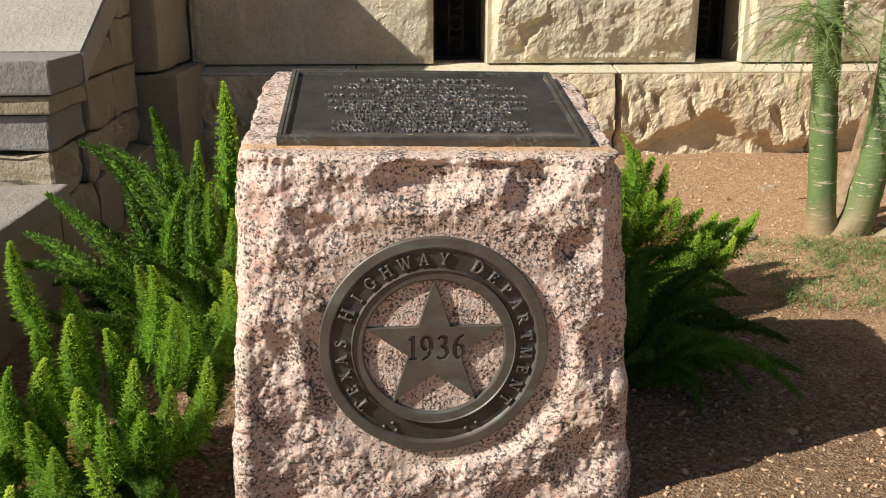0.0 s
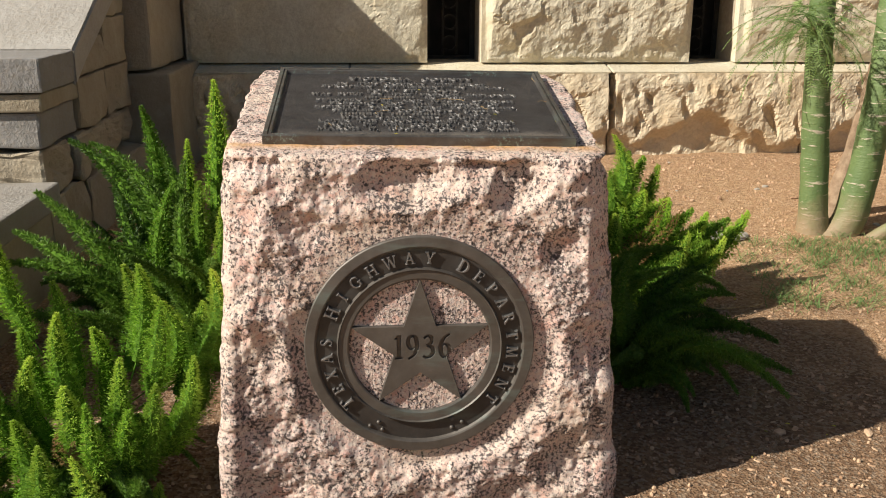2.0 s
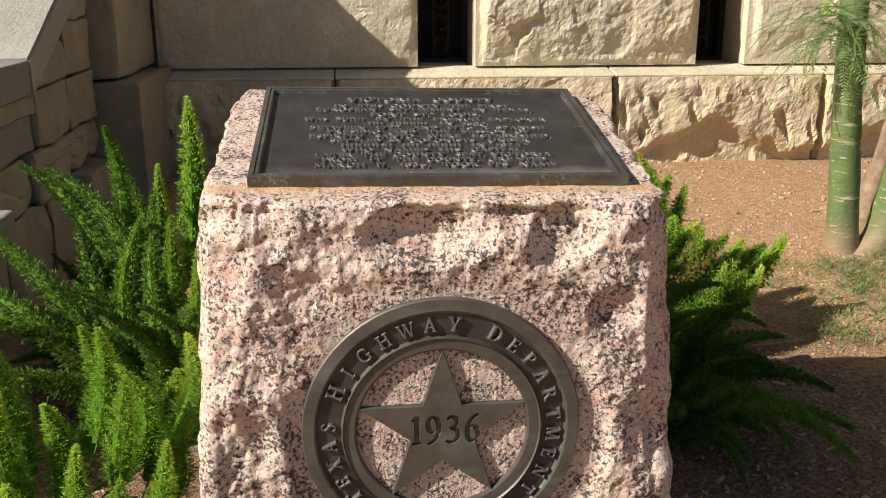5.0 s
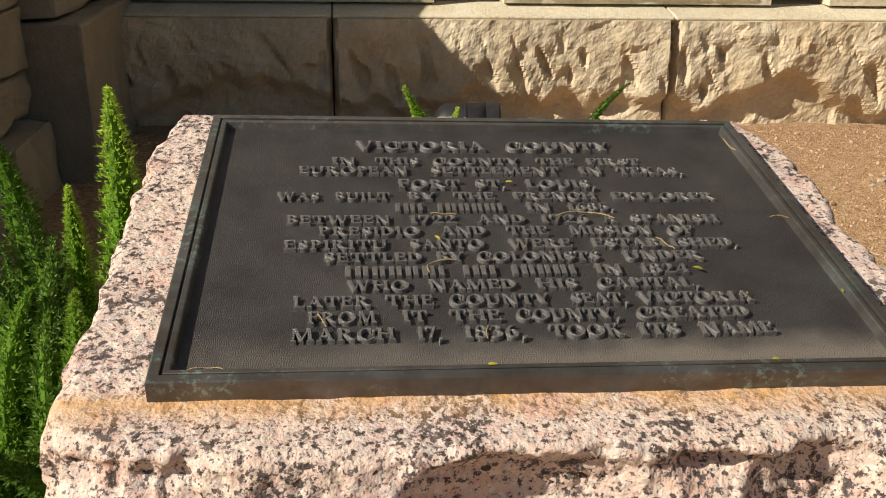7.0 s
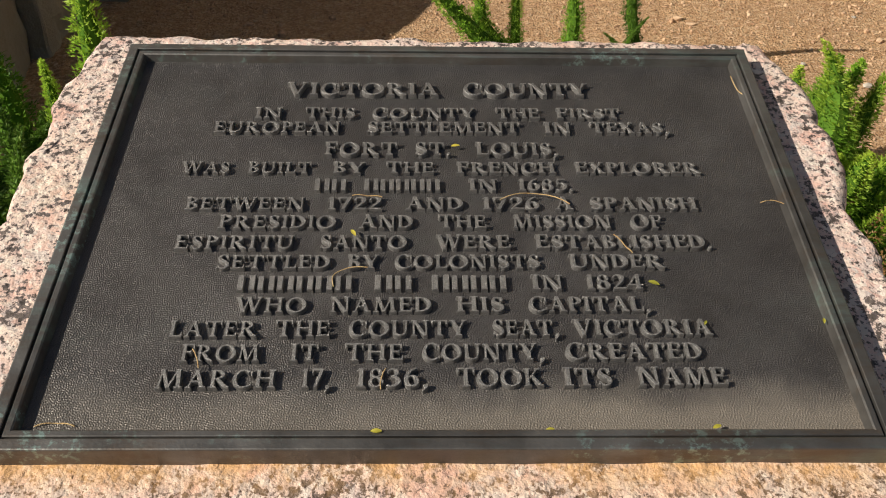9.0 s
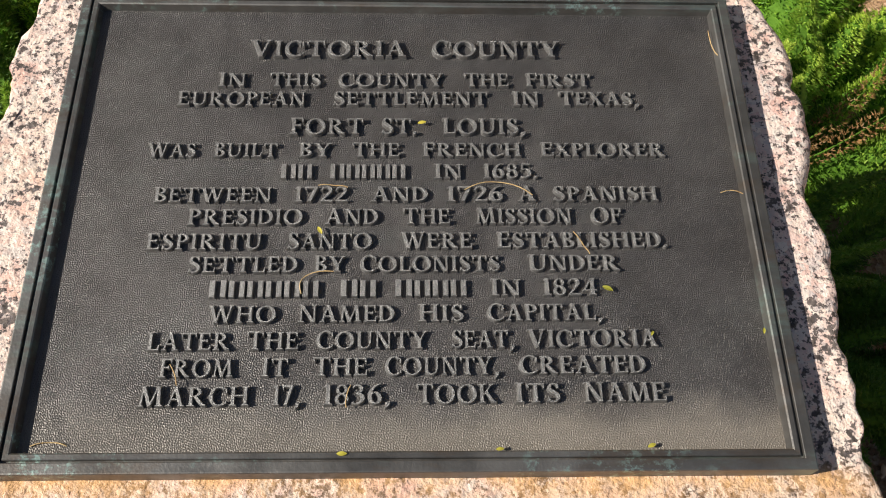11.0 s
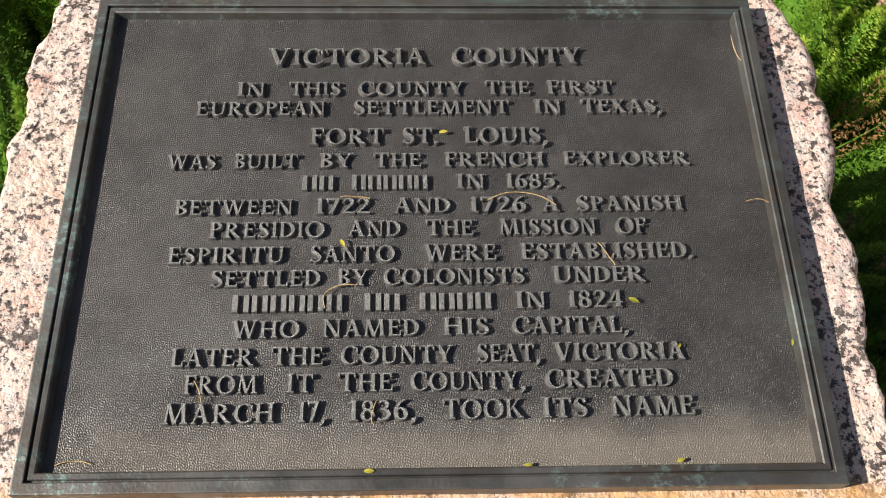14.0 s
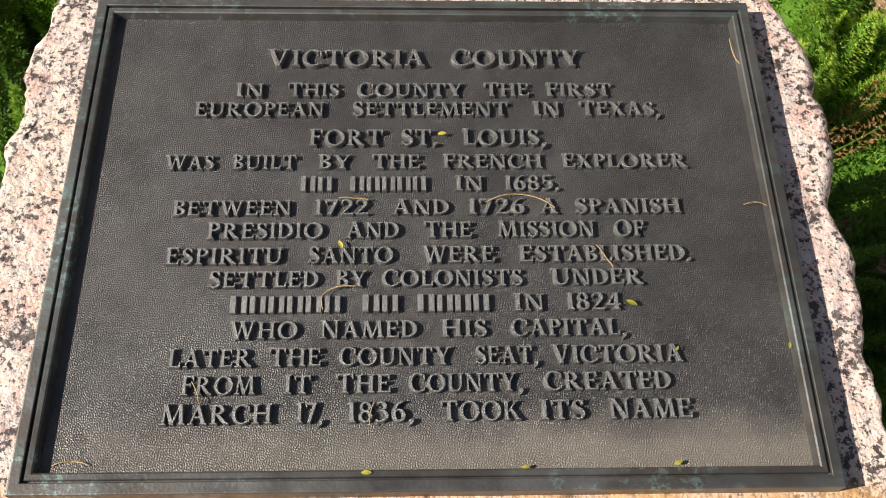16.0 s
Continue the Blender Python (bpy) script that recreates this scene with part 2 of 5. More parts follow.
BRONZE = bronze_material("plaque_bronze", (0.094, 0.086, 0.082), (0.146, 0.135, 0.128), True, 0.05, (0.45, 0.54), 0.84)
BRONZE_RIM = bronze_material("rim_bronze", (0.098, 0.091, 0.084), (0.195, 0.186, 0.175), False, 0.95, (0.44, 0.56), 0.80)
BRONZE_TEXT = bronze_material("raised_bronze", (0.19, 0.182, 0.174), (0.31, 0.298, 0.287), False, 0.05, (0.40, 0.50), 0.80)
BRONZE_SEAL = bronze_material("emblem_bronze", (0.084, 0.072, 0.061), (0.14, 0.122, 0.105), False, 0.42, (0.40, 0.58))
BRONZE_DARK = bronze_material("emblem_field_bronze", (0.040, 0.036, 0.033), (0.072, 0.065, 0.059), False, 0.2, (0.38, 0.58))
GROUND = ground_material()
GRAVEL = plain("gravel", (0.26, 0.14, 0.075), (0.60, 0.38, 0.23), 60, 0.9, island=0.75, other=(0.66, 0.47, 0.31))
FERN = leaf_material("fern_green", (0.13, 0.30, 0.022), (0.33, 0.57, 0.05), (0.62, 0.74, 0.13), 0.45, (0.70, 0.82, 0.13))
# darker copy of the fern green: shade on the plumes put into its colour
FERN_SHADED = leaf_material("shaded_fern_green", (0.07, 0.15, 0.02), (0.15, 0.27, 0.03), (0.30, 0.40, 0.08), 0.3)
FERN_DRY = leaf_material("dry_frond", (0.24, 0.12, 0.04), (0.34, 0.19, 0.07), (0.40, 0.26, 0.12), 0.2)
STEM_AND_CORE = plain("fern_stem_and_core", (0.06, 0.13, 0.014), (0.11, 0.21, 0.025), 60, 0.95, 0.0, 0.08)
GRASS = leaf_material("grass_green", (0.09, 0.18, 0.05), (0.24, 0.34, 0.12), (0.56, 0.47, 0.24), 0.35)
TREE_LEAF = leaf_material("feather_leaf", (0.24, 0.38, 0.10), (0.44, 0.58, 0.22), (0.56, 0.64, 0.30), 0.5)
BARK = trunk_material()
BROWN_BARK = plain("brown_bark", (0.20, 0.13, 0.08), (0.36, 0.26, 0.17), 24, 0.85)
IRON = plain("black_iron", (0.012, 0.011, 0.010), (0.03, 0.026, 0.022), 30, 0.7, 0.2)
# near-black for the vent backs: the opening's shade put into the colour
DARK_IN = plain("vent_shade", (0.012, 0.011, 0.01), (0.025, 0.022, 0.02), 12, 0.95)
PLASTIC = plain("black_plastic", (0.012, 0.012, 0.014), (0.026, 0.026, 0.029), 18, 0.55, 0.0, 0.35, 0.0006)
GLASS = plain("lamp_lens", (0.03, 0.032, 0.035), (0.05, 0.05, 0.055), 10, 0.12, 0.0, 0.6, 0.0)
YELLOW = leaf_material("yellow_leaf", (0.55, 0.44, 0.05), (0.70, 0.58, 0.08), (0.60, 0.42, 0.06), 0.3)
STRAW = plain("straw", (0.36, 0.22, 0.09), (0.58, 0.42, 0.20), 80, 0.7)
CHIP = plain("grey_chip", (0.34, 0.30, 0.25), (0.52, 0.47, 0.40), 25, 0.9)


# ---- building helpers ----
def place_under(ob, parent):
    if parent is not None:
        ob.parent = parent
        ob.matrix_parent_inverse = Matrix()
    return ob


def part(name, data, material, parent=None, label="", m=None, smooth=False):
    """Links a bmesh, or a tuple of vertices and faces, or a mesh, as one mesh object under parent, in the parent's own space."""
    if isinstance(data, bmesh.types.BMesh):
        me = bpy.data.meshes.new(name)
        data.normal_update()
        data.to_mesh(me)
        data.free()
    elif isinstance(data, tuple):
        me = bpy.data.meshes.new(name)
        me.from_pydata(data[0], [], data[1])
        me.update()
    else:
        me = data
    if material is not None and not me.materials:
        me.materials.append(material)
    if smooth:
        me.polygons.foreach_set("use_smooth", [True] * len(me.polygons))
    ob = place_under(new(name, me), parent)
    if m is not None:
        ob.matrix_basis = m
    if label:
        ob["label"] = label
    return ob


def empty(name, m, **tags):
    ob = new(name)
    ob.matrix_basis = m
    return tagged(ob, **tags)


def box_bm(x0, x1, y0, y1, z0, z1, bevel=0.0, seg=2):
    bm = bmesh.new()
    bmesh.ops.create_cube(bm, size=1, matrix=Matrix.Translation(((x0 + x1) / 2, (y0 + y1) / 2, (z0 + z1) / 2)) @ Matrix.Diagonal((x1 - x0, y1 - y0, z1 - z0, 1)))
    if bevel:
        bmesh.ops.bevel(bm, geom=bm.edges[:], offset=bevel, segments=seg, affect="EDGES", profile=0.6)
    return bm


def worn(bm, cuts, amount, scale, seed):
    """Cuts a block finer and roughens its faces and edges."""
    bmesh.ops.subdivide_edges(bm, edges=bm.edges[:], cuts=cuts, use_grid_fill=True)
    bm.normal_update()
    for v in bm.verts:
        v.co += v.normal * amount * (noise.fractal(v.co * scale + Vector((seed, 0, 0)), 1.0, 2.0, 4) - 0.2)
    return bm


def lathe(profile, seg=96, closed=True):
    """Turns (radius, height) pairs round z. Returns vertices and faces."""
    vs, fs, n = [], [], len(profile)
    for i in range(seg):
        a = 2 * math.pi * i / seg
        vs += [(r * math.cos(a), r * math.sin(a), h) for r, h in profile]
    for i in range(seg):
        j = (i + 1) % seg
        for k in range(n if closed else n - 1):
            l = (k + 1) % n
            fs.append((i * n + k, j * n + k, j * n + l, i * n + l))
    return vs, fs


def tube(points, radii, seg=8, cap=True):
    """A tapering tube along points. Returns vertices and faces."""
    vs, fs = [], []
    pts = [Vector(p) for p in points]
    side = Vector((1, 0.13, 0.07)).normalized()
    for i, p in enumerate(pts):
        d = (pts[min(i + 1, len(pts) - 1)] - pts[max(i - 1, 0)]).normalized()
        u = (side - d * side.dot(d)).normalized()
        w = d.cross(u)
        for k in range(seg):
            a = 2 * math.pi * k / seg
            vs.append(p + (u * math.cos(a) + w * math.sin(a)) * radii[i])
    for i in range(len(pts) - 1):
        for k in range(seg):
            l = (k + 1) % seg
            fs.append((i * seg + k, i * seg + l, (i + 1) * seg + l, (i + 1) * seg + k))
    if cap:
        fs.append(tuple(range(seg - 1, -1, -1)))
        fs.append(tuple((len(pts) - 1) * seg + k for k in range(seg)))
    return vs, fs


def bezier(a, b, c, n):
    a, b, c = Vector(a), Vector(b), Vector(c)
    return [a * (1 - t) ** 2 + b * 2 * t * (1 - t) + c * t * t for t in (i / n for i in range(n + 1))]


def ground_z(x, y):
    return -0.14 + 0.044 * max(-6.0, min(y, 3.6)) + 0.012 * noise.noise(Vector((x * 1.3, y * 1.3, 3.0)))


def smooth(a, b, x):
    t = max(0.0, min(1.0, (x - a) / (b - a)))
    return t * t * (3 - 2 * t)


def chips(p, scale, seed):
    """Broken-stone relief: every cell is a plane of its own tilt and height, about -1 to 1."""
    q = p * scale + Vector((seed * 7.3, seed * 3.1, 0))
    dist, pts = noise.voronoi(q)
    vals = []
    for c in pts[:2]:
        tilt = noise.noise_vector(c * 3.7 + Vector((seed, 0, 0)))
        vals.append(tilt.dot(q - c) * 1.6 + noise.noise(c * 5.1) * 0.8)
    w = 0.5 + 0.5 * smooth(0.0, 0.16, dist[1] - dist[0])
    return vals[0] * w + vals[1] * (1 - w)


# ---- ground ----
def ground_sheet():
    xs = [-90, -40, -18, -9, -5, -3] + [-2 + 0.06 * i for i in range(95)] + [4.2, 6, 10, 20, 45, 90]
    ys = [-90, -40, -18, -9, -5, -3.2] + [-2.2 + 0.06 * i for i in range(96)] + [4.2, 6, 10, 20, 45, 90]
    vs = []
    for y in ys:
        for x in xs:
            near = abs(x) < 4 and abs(y) < 4
            z = ground_z(x, y) + (0.006 * noise.fractal(Vector((x * 5, y * 5, 0)), 1, 2, 4) if near else 0)
            vs.append((x, y, z))
    n = len(xs)
    fs = [(j * n + i, j * n + i + 1, (j + 1) * n + i + 1, (j + 1) * n + i) for j in range(len(ys) - 1) for i in range(n - 1)]
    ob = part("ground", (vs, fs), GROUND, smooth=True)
    tagged(ob, "reddish-tan decomposed granite bed, dry and gritty", "ground", kind="structure")


def pebbles():
    rng = np.random.default_rng(5)
    ico = bmesh.new()
    bmesh.ops.create_icosphere(ico, subdivisions=1, radius=1)
    base = np.array([v.co[:] for v in ico.verts])
    tri = np.array([[v.index for v in f.verts] for f in ico.faces])
    ico.free()
    vs, fs = [], []
    for i in range(19000):
        x, y = rng.uniform(-1.1, 2.9), rng.uniform(-0.7, 3.05)
        if -0.40 < x < 0.40 and -0.05 < y < 0.5:
            continue
        r = 0.0020 + 0.0042 * rng.random() ** 2 + (0.009 * rng.random() if rng.random() < 0.02 else 0)
        flat = (1.9, 0.9, 0.45) if i % 3 == 0 else (1.0, 1.0, 1.0)
        p = base * r * flat * rng.uniform(0.7, 1.3, 3) * rng.uniform(0.8, 1.2, (len(base), 1))
        a = rng.uniform(0, 6.28)
        p = p @ np.array([[math.cos(a), math.sin(a), 0], [-math.sin(a), math.cos(a), 0], [0, 0, 1]])
        z = ground_z(x, y) + 0.006 * noise.fractal(Vector((x * 5, y * 5, 0)), 1, 2, 4)
        fs.extend((tri + len(vs)).tolist())
        vs.extend((p + (x, y, z + r * 0.25)).tolist())
    ob = part("gravel", (vs, fs), GRAVEL)
    tagged(ob, "loose reddish granite grit and small pebbles", "gravel", kind="stuff")


# ---- the building ----
def rock_block(name, parent, x0, x1, z0, z1, y, seed, bulge, rough, step=0.011, depth=0.16, margin=0.02, material=None, sides=(0.0, 0.0), deep=False):
    """A rock-faced block: a flat margin round a broken face that stands out towards -y; its back lies at y + depth."""
    nx, nz = max(4, round((x1 - x0) / step)), max(4, round((z1 - z0) / step))
    vs, fs = [], []
    for j in range(nz + 1):
        for i in range(nx + 1):
            x, z = x0 + (x1 - x0) * i / nx, z0 + (z1 - z0) * j / nz
            p = Vector((x, seed * 1.7, z))
            wob = 0.012 * noise.fractal(p * 9, 1, 2, 3)
            ex = min(x - x0 - sides[0] * margin, x1 - x - sides[1] * margin) + wob
            ez = (z - z0 if deep else min(z - z0, z1 - z)) + wob
            e = smooth(0.0, margin * 1.6, min(ex, ez))
            up = (z - z0) / (z1 - z0)
            cut = 0.47 + 0.24 * noise.noise(Vector((x * 2.6, seed, 0.5))) + 0.10 * noise.noise(Vector((x * 11, seed, 1.5)))
            belly = smooth(cut - 0.16, cut, up) * smooth(1.5, 0.75, up) if deep else smooth(0.0, 0.4, min(up, 1 - up))
            d = bulge * e * (0.3 + 0.7 * belly)
            d += rough * e * (0.9 * chips(p, 3.1, seed) + 0.45 * chips(p + Vector((0.3, 0, 0.7)), 8.0, seed + 2) + 0.45 * noise.fractal(p * 6, 1, 2, 3))
            d += 0.12 * rough * e * noise.fractal(p * 38, 0.8, 2, 3)
            if deep:
                # finger-like cavities where the face was split off
                d -= 0.034 * e * smooth(0.18, 0.45, noise.noise(Vector((x * 17 + z * 6, seed, z * 7)))) * smooth(cut - 0.12, cut + 0.05, up) * smooth(0.95, 0.7, up)
            vs.append((x, y - max(-0.012, d), z))
    n = nx + 1
    fs += [(j * n + i, j * n + i + 1, (j + 1) * n + i + 1, (j + 1) * n + i) for j in range(nz) for i in range(nx)]
    rim = [i for i in range(n)] + [j * n + nx for j in range(1, nz + 1)] + [nz * n + i for i in range(nx - 1, -1, -1)] + [j * n for j in range(nz - 1, 0, -1)]
    b0 = len(vs)
    vs += [(vs[k][0], y + depth, vs[k][2]) for k in rim]
    m = len(rim)
    fs += [(rim[(k + 1) % m], rim[k], b0 + k, b0 + (k + 1) % m) for k in range(m)]
    fs.append(tuple(b0 + k for k in range(m - 1, -1, -1)))
    return part(name, (vs, fs), material or STONE, parent, smooth=False)


def building_wall():
    wall = empty("wall_north", pose(0, 0, 0), label="cream rock-faced limestone building wall with a base course", category="wall", kind="structure")
    part("core", box_bm(-3.5, 0.205, 3.30, 3.7, -0.3, 4.2), MORTAR, wall)
    for x0, x1 in ((0.49, 1.637), (1.89, 9.0)):
        part("core", box_bm(x0, x1, 3.30, 3.7, -0.3, 4.2), MORTAR, wall)
    for x0, x1 in ((0.205, 0.49), (1.637, 1.89)):
        part("core", box_bm(x0, x1, 3.30, 3.7, -0.3, 0.478), MORTAR, wall)
        part("core", box_bm(x0, x1, 3.30, 3.7, 1.005, 4.2), MORTAR, wall)
        # closing sheet, coloured as the shade deep in the vent
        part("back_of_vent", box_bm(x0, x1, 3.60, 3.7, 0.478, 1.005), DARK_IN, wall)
    # base course: rock-faced blocks under a sloped ledge
    for k, (x0, x1) in enumerate(((-1.06, -0.212), (-0.206, 1.176), (1.184, 2.27), (2.277, 3.4), (3.407, 4.6), (4.607, 6.0))):
        rock_block("base_block", wall, x0, x1, -0.08, 0.437, 3.155, 3 + k, 0.080, 0.030, 0.0105 if x0 < 2.3 else 0.03, 0.155, 0.012, STONE_BASE, deep=True)
        bm = bmesh.new()
        a = [bm.verts.new(c) for c in ((x0, 3.105, 0.437), (x1, 3.105, 0.437), (x1, 3.105, 0.449), (x0, 3.105, 0.449), (x0, 3.30, 0.482), (x1, 3.30, 0.482), (x0, 3.30, 0.437), (x1, 3.30, 0.437))]
        for f in ((0, 1, 2, 3), (3, 2, 5, 4), (4, 5, 7, 6), (6, 7, 1, 0), (0, 3, 4, 6), (1, 7, 5, 2)):
            bm.faces.new([a[i] for i in f])
        bmesh.ops.bevel(bm, geom=bm.edges[:], offset=0.004, segments=1, affect="EDGES")
        part("ledge_stone", bm, STONE, wall)
    # first course above the ledge, broken by two vents
    rows = ((-1.06, 0.203, 0.014, 0.010, (0, 0)), (0.492, 1.634, 0.046, 0.031, (1, 0.6)), (1.893, 3.1, 0.03, 0.018, (1, 0)), (3.107, 4.5, 0.03, 0.018, (0, 0)), (4.507, 6.2, 0.03, 0.018, (0, 0)))
    for k, (x0, x1, bulge, rough, sides) in enumerate(rows):
        rock_block("wall_block", wall, x0, x1, 0.484, 0.993, 3.235, 31 + k, bulge, rough, 0.0105 if x0 < 1.9 else 0.02, 0.10, 0.022, STONE, sides)
    z, k = 1.0, 50
    for row, h in enumerate((0.46, 0.5, 0.44, 0.5, 0.46, 0.5)):
        x = -1.06 - 0.35 * (row % 2)
        while x < 6:
            w = random.uniform(0.8, 1.4)
            rock_block("wall_block", wall, max(x, -1.06), x + w - 0.007, z, z + h - 0.007, 3.235, k, 0.03, 0.018, 0.045, 0.10, 0.022, STONE)
            x += w
            k += 1
        z += h
    for k, (x0, x1) in enumerate(((0.205, 0.49), (1.637, 1.89))):
        vent = empty("wall_vent", pose((x0 + x1) / 2, 3.53, 0.48), label="dark cast-iron foundation vent grille set in the wall", category="vent", group="foundation vents")
        w = (x1 - x0) / 2 - 0.004
        part("frame", tuple_frame(w, 0.52, 0.018, 0.02), IRON, vent)
        for i in range(4):
            part("bar", box_bm(-w + 0.02 + i * (2 * w - 0.04) / 3 - 0.006, -w + 0.02 + i * (2 * w - 0.04) / 3 + 0.006, -0.006, 0.006, 0.02, 0.50, 0.002, 1), IRON, vent)
        for i in range(4):
            ring = lathe([(0.034, -0.005), (0.044, -0.005), (0.044, 0.005), (0.034, 0.005)], 20)
            part("scroll", ring, IRON, vent, m=pose(0, -0.002, 0.085 + i * 0.116, 90, 0, 0))


def tuple_frame(w, h, t, d):
    vs = []
    for y in (-d / 2, d / 2):
        vs += [(-w, y, 0), (w, y, 0), (w, y, h), (-w, y, h), (-w + t, y, t), (w - t, y, t), (w - t, y, h - t), (-w + t, y, h - t)]
    fs = []
    for i in range(4):
        j = (i + 1) % 4
        fs += [(i, j, 4 + j, 4 + i), (8 + j, 8 + i, 12 + i, 12 + j), (j, i, 8 + i, 8 + j), (4 + i, 4 + j, 12 + j, 12 + i)]
    return vs, fs


def stair_cheek():
    cheek = empty("stair_cheek", pose(0, 0, 0), label="stepped limestone stair cheek wall with grey coping slabs", category="stair wall", kind="structure")
    X = -1.164
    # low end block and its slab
    part("plinth", worn(box_bm(-1.9, X + 0.0, 0.25, 1.32, -0.3, 0.17, 0.008), 4, 0.012, 5, 1), STONE_SHADED, cheek)
    part("coping", worn(box_bm(-1.9, X + 0.015, 0.22, 1.36, 0.172, 0.255, 0.01), 5, 0.005, 8, 2), SLAB_SHADED, cheek)
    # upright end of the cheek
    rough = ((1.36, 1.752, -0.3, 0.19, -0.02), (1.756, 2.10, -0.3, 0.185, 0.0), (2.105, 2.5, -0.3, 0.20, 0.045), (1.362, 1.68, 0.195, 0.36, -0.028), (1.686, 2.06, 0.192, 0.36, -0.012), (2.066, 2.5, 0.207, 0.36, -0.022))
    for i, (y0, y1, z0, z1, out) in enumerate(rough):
        part("end_block", worn(box_bm(-1.9, X + out, y0, y1, z0, z1, 0.016), 6, 0.024, 8, 40 + i), STONE_SHADED, cheek)
    part("end_block", worn(box_bm(-1.9, X - 0.03, 1.365, 1.75, 0.364, 0.485, 0.01), 4, 0.008, 6, 4), SLAB_SHADED, cheek)
    part("end_block", worn(box_bm(-1.9, X - 0.012, 1.35, 1.74, 0.488, 0.55, 0.008), 4, 0.006, 6, 5), STONE_SHADED, cheek)
    part("coping", worn(box_bm(-1.9, X, 1.338, 1.70, 0.553, 0.665, 0.008), 4, 0.004, 8, 6), SLAB_SHADED, cheek)
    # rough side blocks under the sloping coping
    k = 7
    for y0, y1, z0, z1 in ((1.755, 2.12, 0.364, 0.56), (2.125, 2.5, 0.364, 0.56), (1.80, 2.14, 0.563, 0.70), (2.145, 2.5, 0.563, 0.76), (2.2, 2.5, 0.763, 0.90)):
        part("side_block", worn(box_bm(-1.9, X - 0.012, y0, y1, z0, z1, 0.012), 4, 0.014, 6, k), STONE_SHADED, cheek)
        k += 1
    bm = bmesh.new()
    prof = ((1.703, 0.665), (2.5, 1.05), (2.5, 0.915), (1.703, 0.535))
    a = [bm.verts.new((x, y, z)) for x in (-1.9, X) for y, z in prof]
    for f in ((3, 2, 1, 0), (4, 5, 6, 7), (0, 1, 5, 4), (1, 2, 6, 5), (2, 3, 7, 6), (3, 0, 4, 7)):
        bm.faces.new([a[i] for i in f])
    bmesh.ops.recalc_face_normals(bm, faces=bm.faces[:])
    bmesh.ops.bevel(bm, geom=bm.edges[:], offset=0.008, segments=2, affect="EDGES")
    part("coping", worn(bm, 4, 0.004, 7, 20), SLAB_LIT, cheek)
    # the pier behind it, between cheek and wall
    pier = empty("stair_pier", pose(0, 0, 0), label="square limestone pier between stair cheek and wall", category="pier", kind="structure")
    part("base", worn(box_bm(-1.9, -1.0, 2.505, 3.29, -0.3, 0.50, 0.012), 6, 0.010, 5, 30), STONE_SHADED, pier)
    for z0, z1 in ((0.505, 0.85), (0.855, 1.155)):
        part("shaft", worn(box_bm(-1.9, -1.075, 2.53, 3.28, z0, z1, 0.02), 6, 0.010, 5, 31 + z0), STONE_SHADED, pier)
    # unseen pier top, sloped and raised to cast the slanting shadow on the wall
    bm = bmesh.new()
    a = [bm.verts.new((x, y, z)) for x in (-1.9, -1.075) for y, z in ((2.5, 1.273), (3.28, 1.647), (3.28, 1.16), (2.5, 1.16))]
    for f in ((3, 2, 1, 0), (4, 5, 6, 7), (0, 1, 5, 4), (1, 2, 6, 5), (2, 3, 7, 6), (3, 0, 4, 7)):
        bm.faces.new([a[i] for i in f])
    bmesh.ops.recalc_face_normals(bm, faces=bm.faces[:])
    part("coping", worn(bm, 5, 0.005, 6, 33), SLAB_SHADED, pier)


# ---- the granite marker ----
SLOPE = 10.9


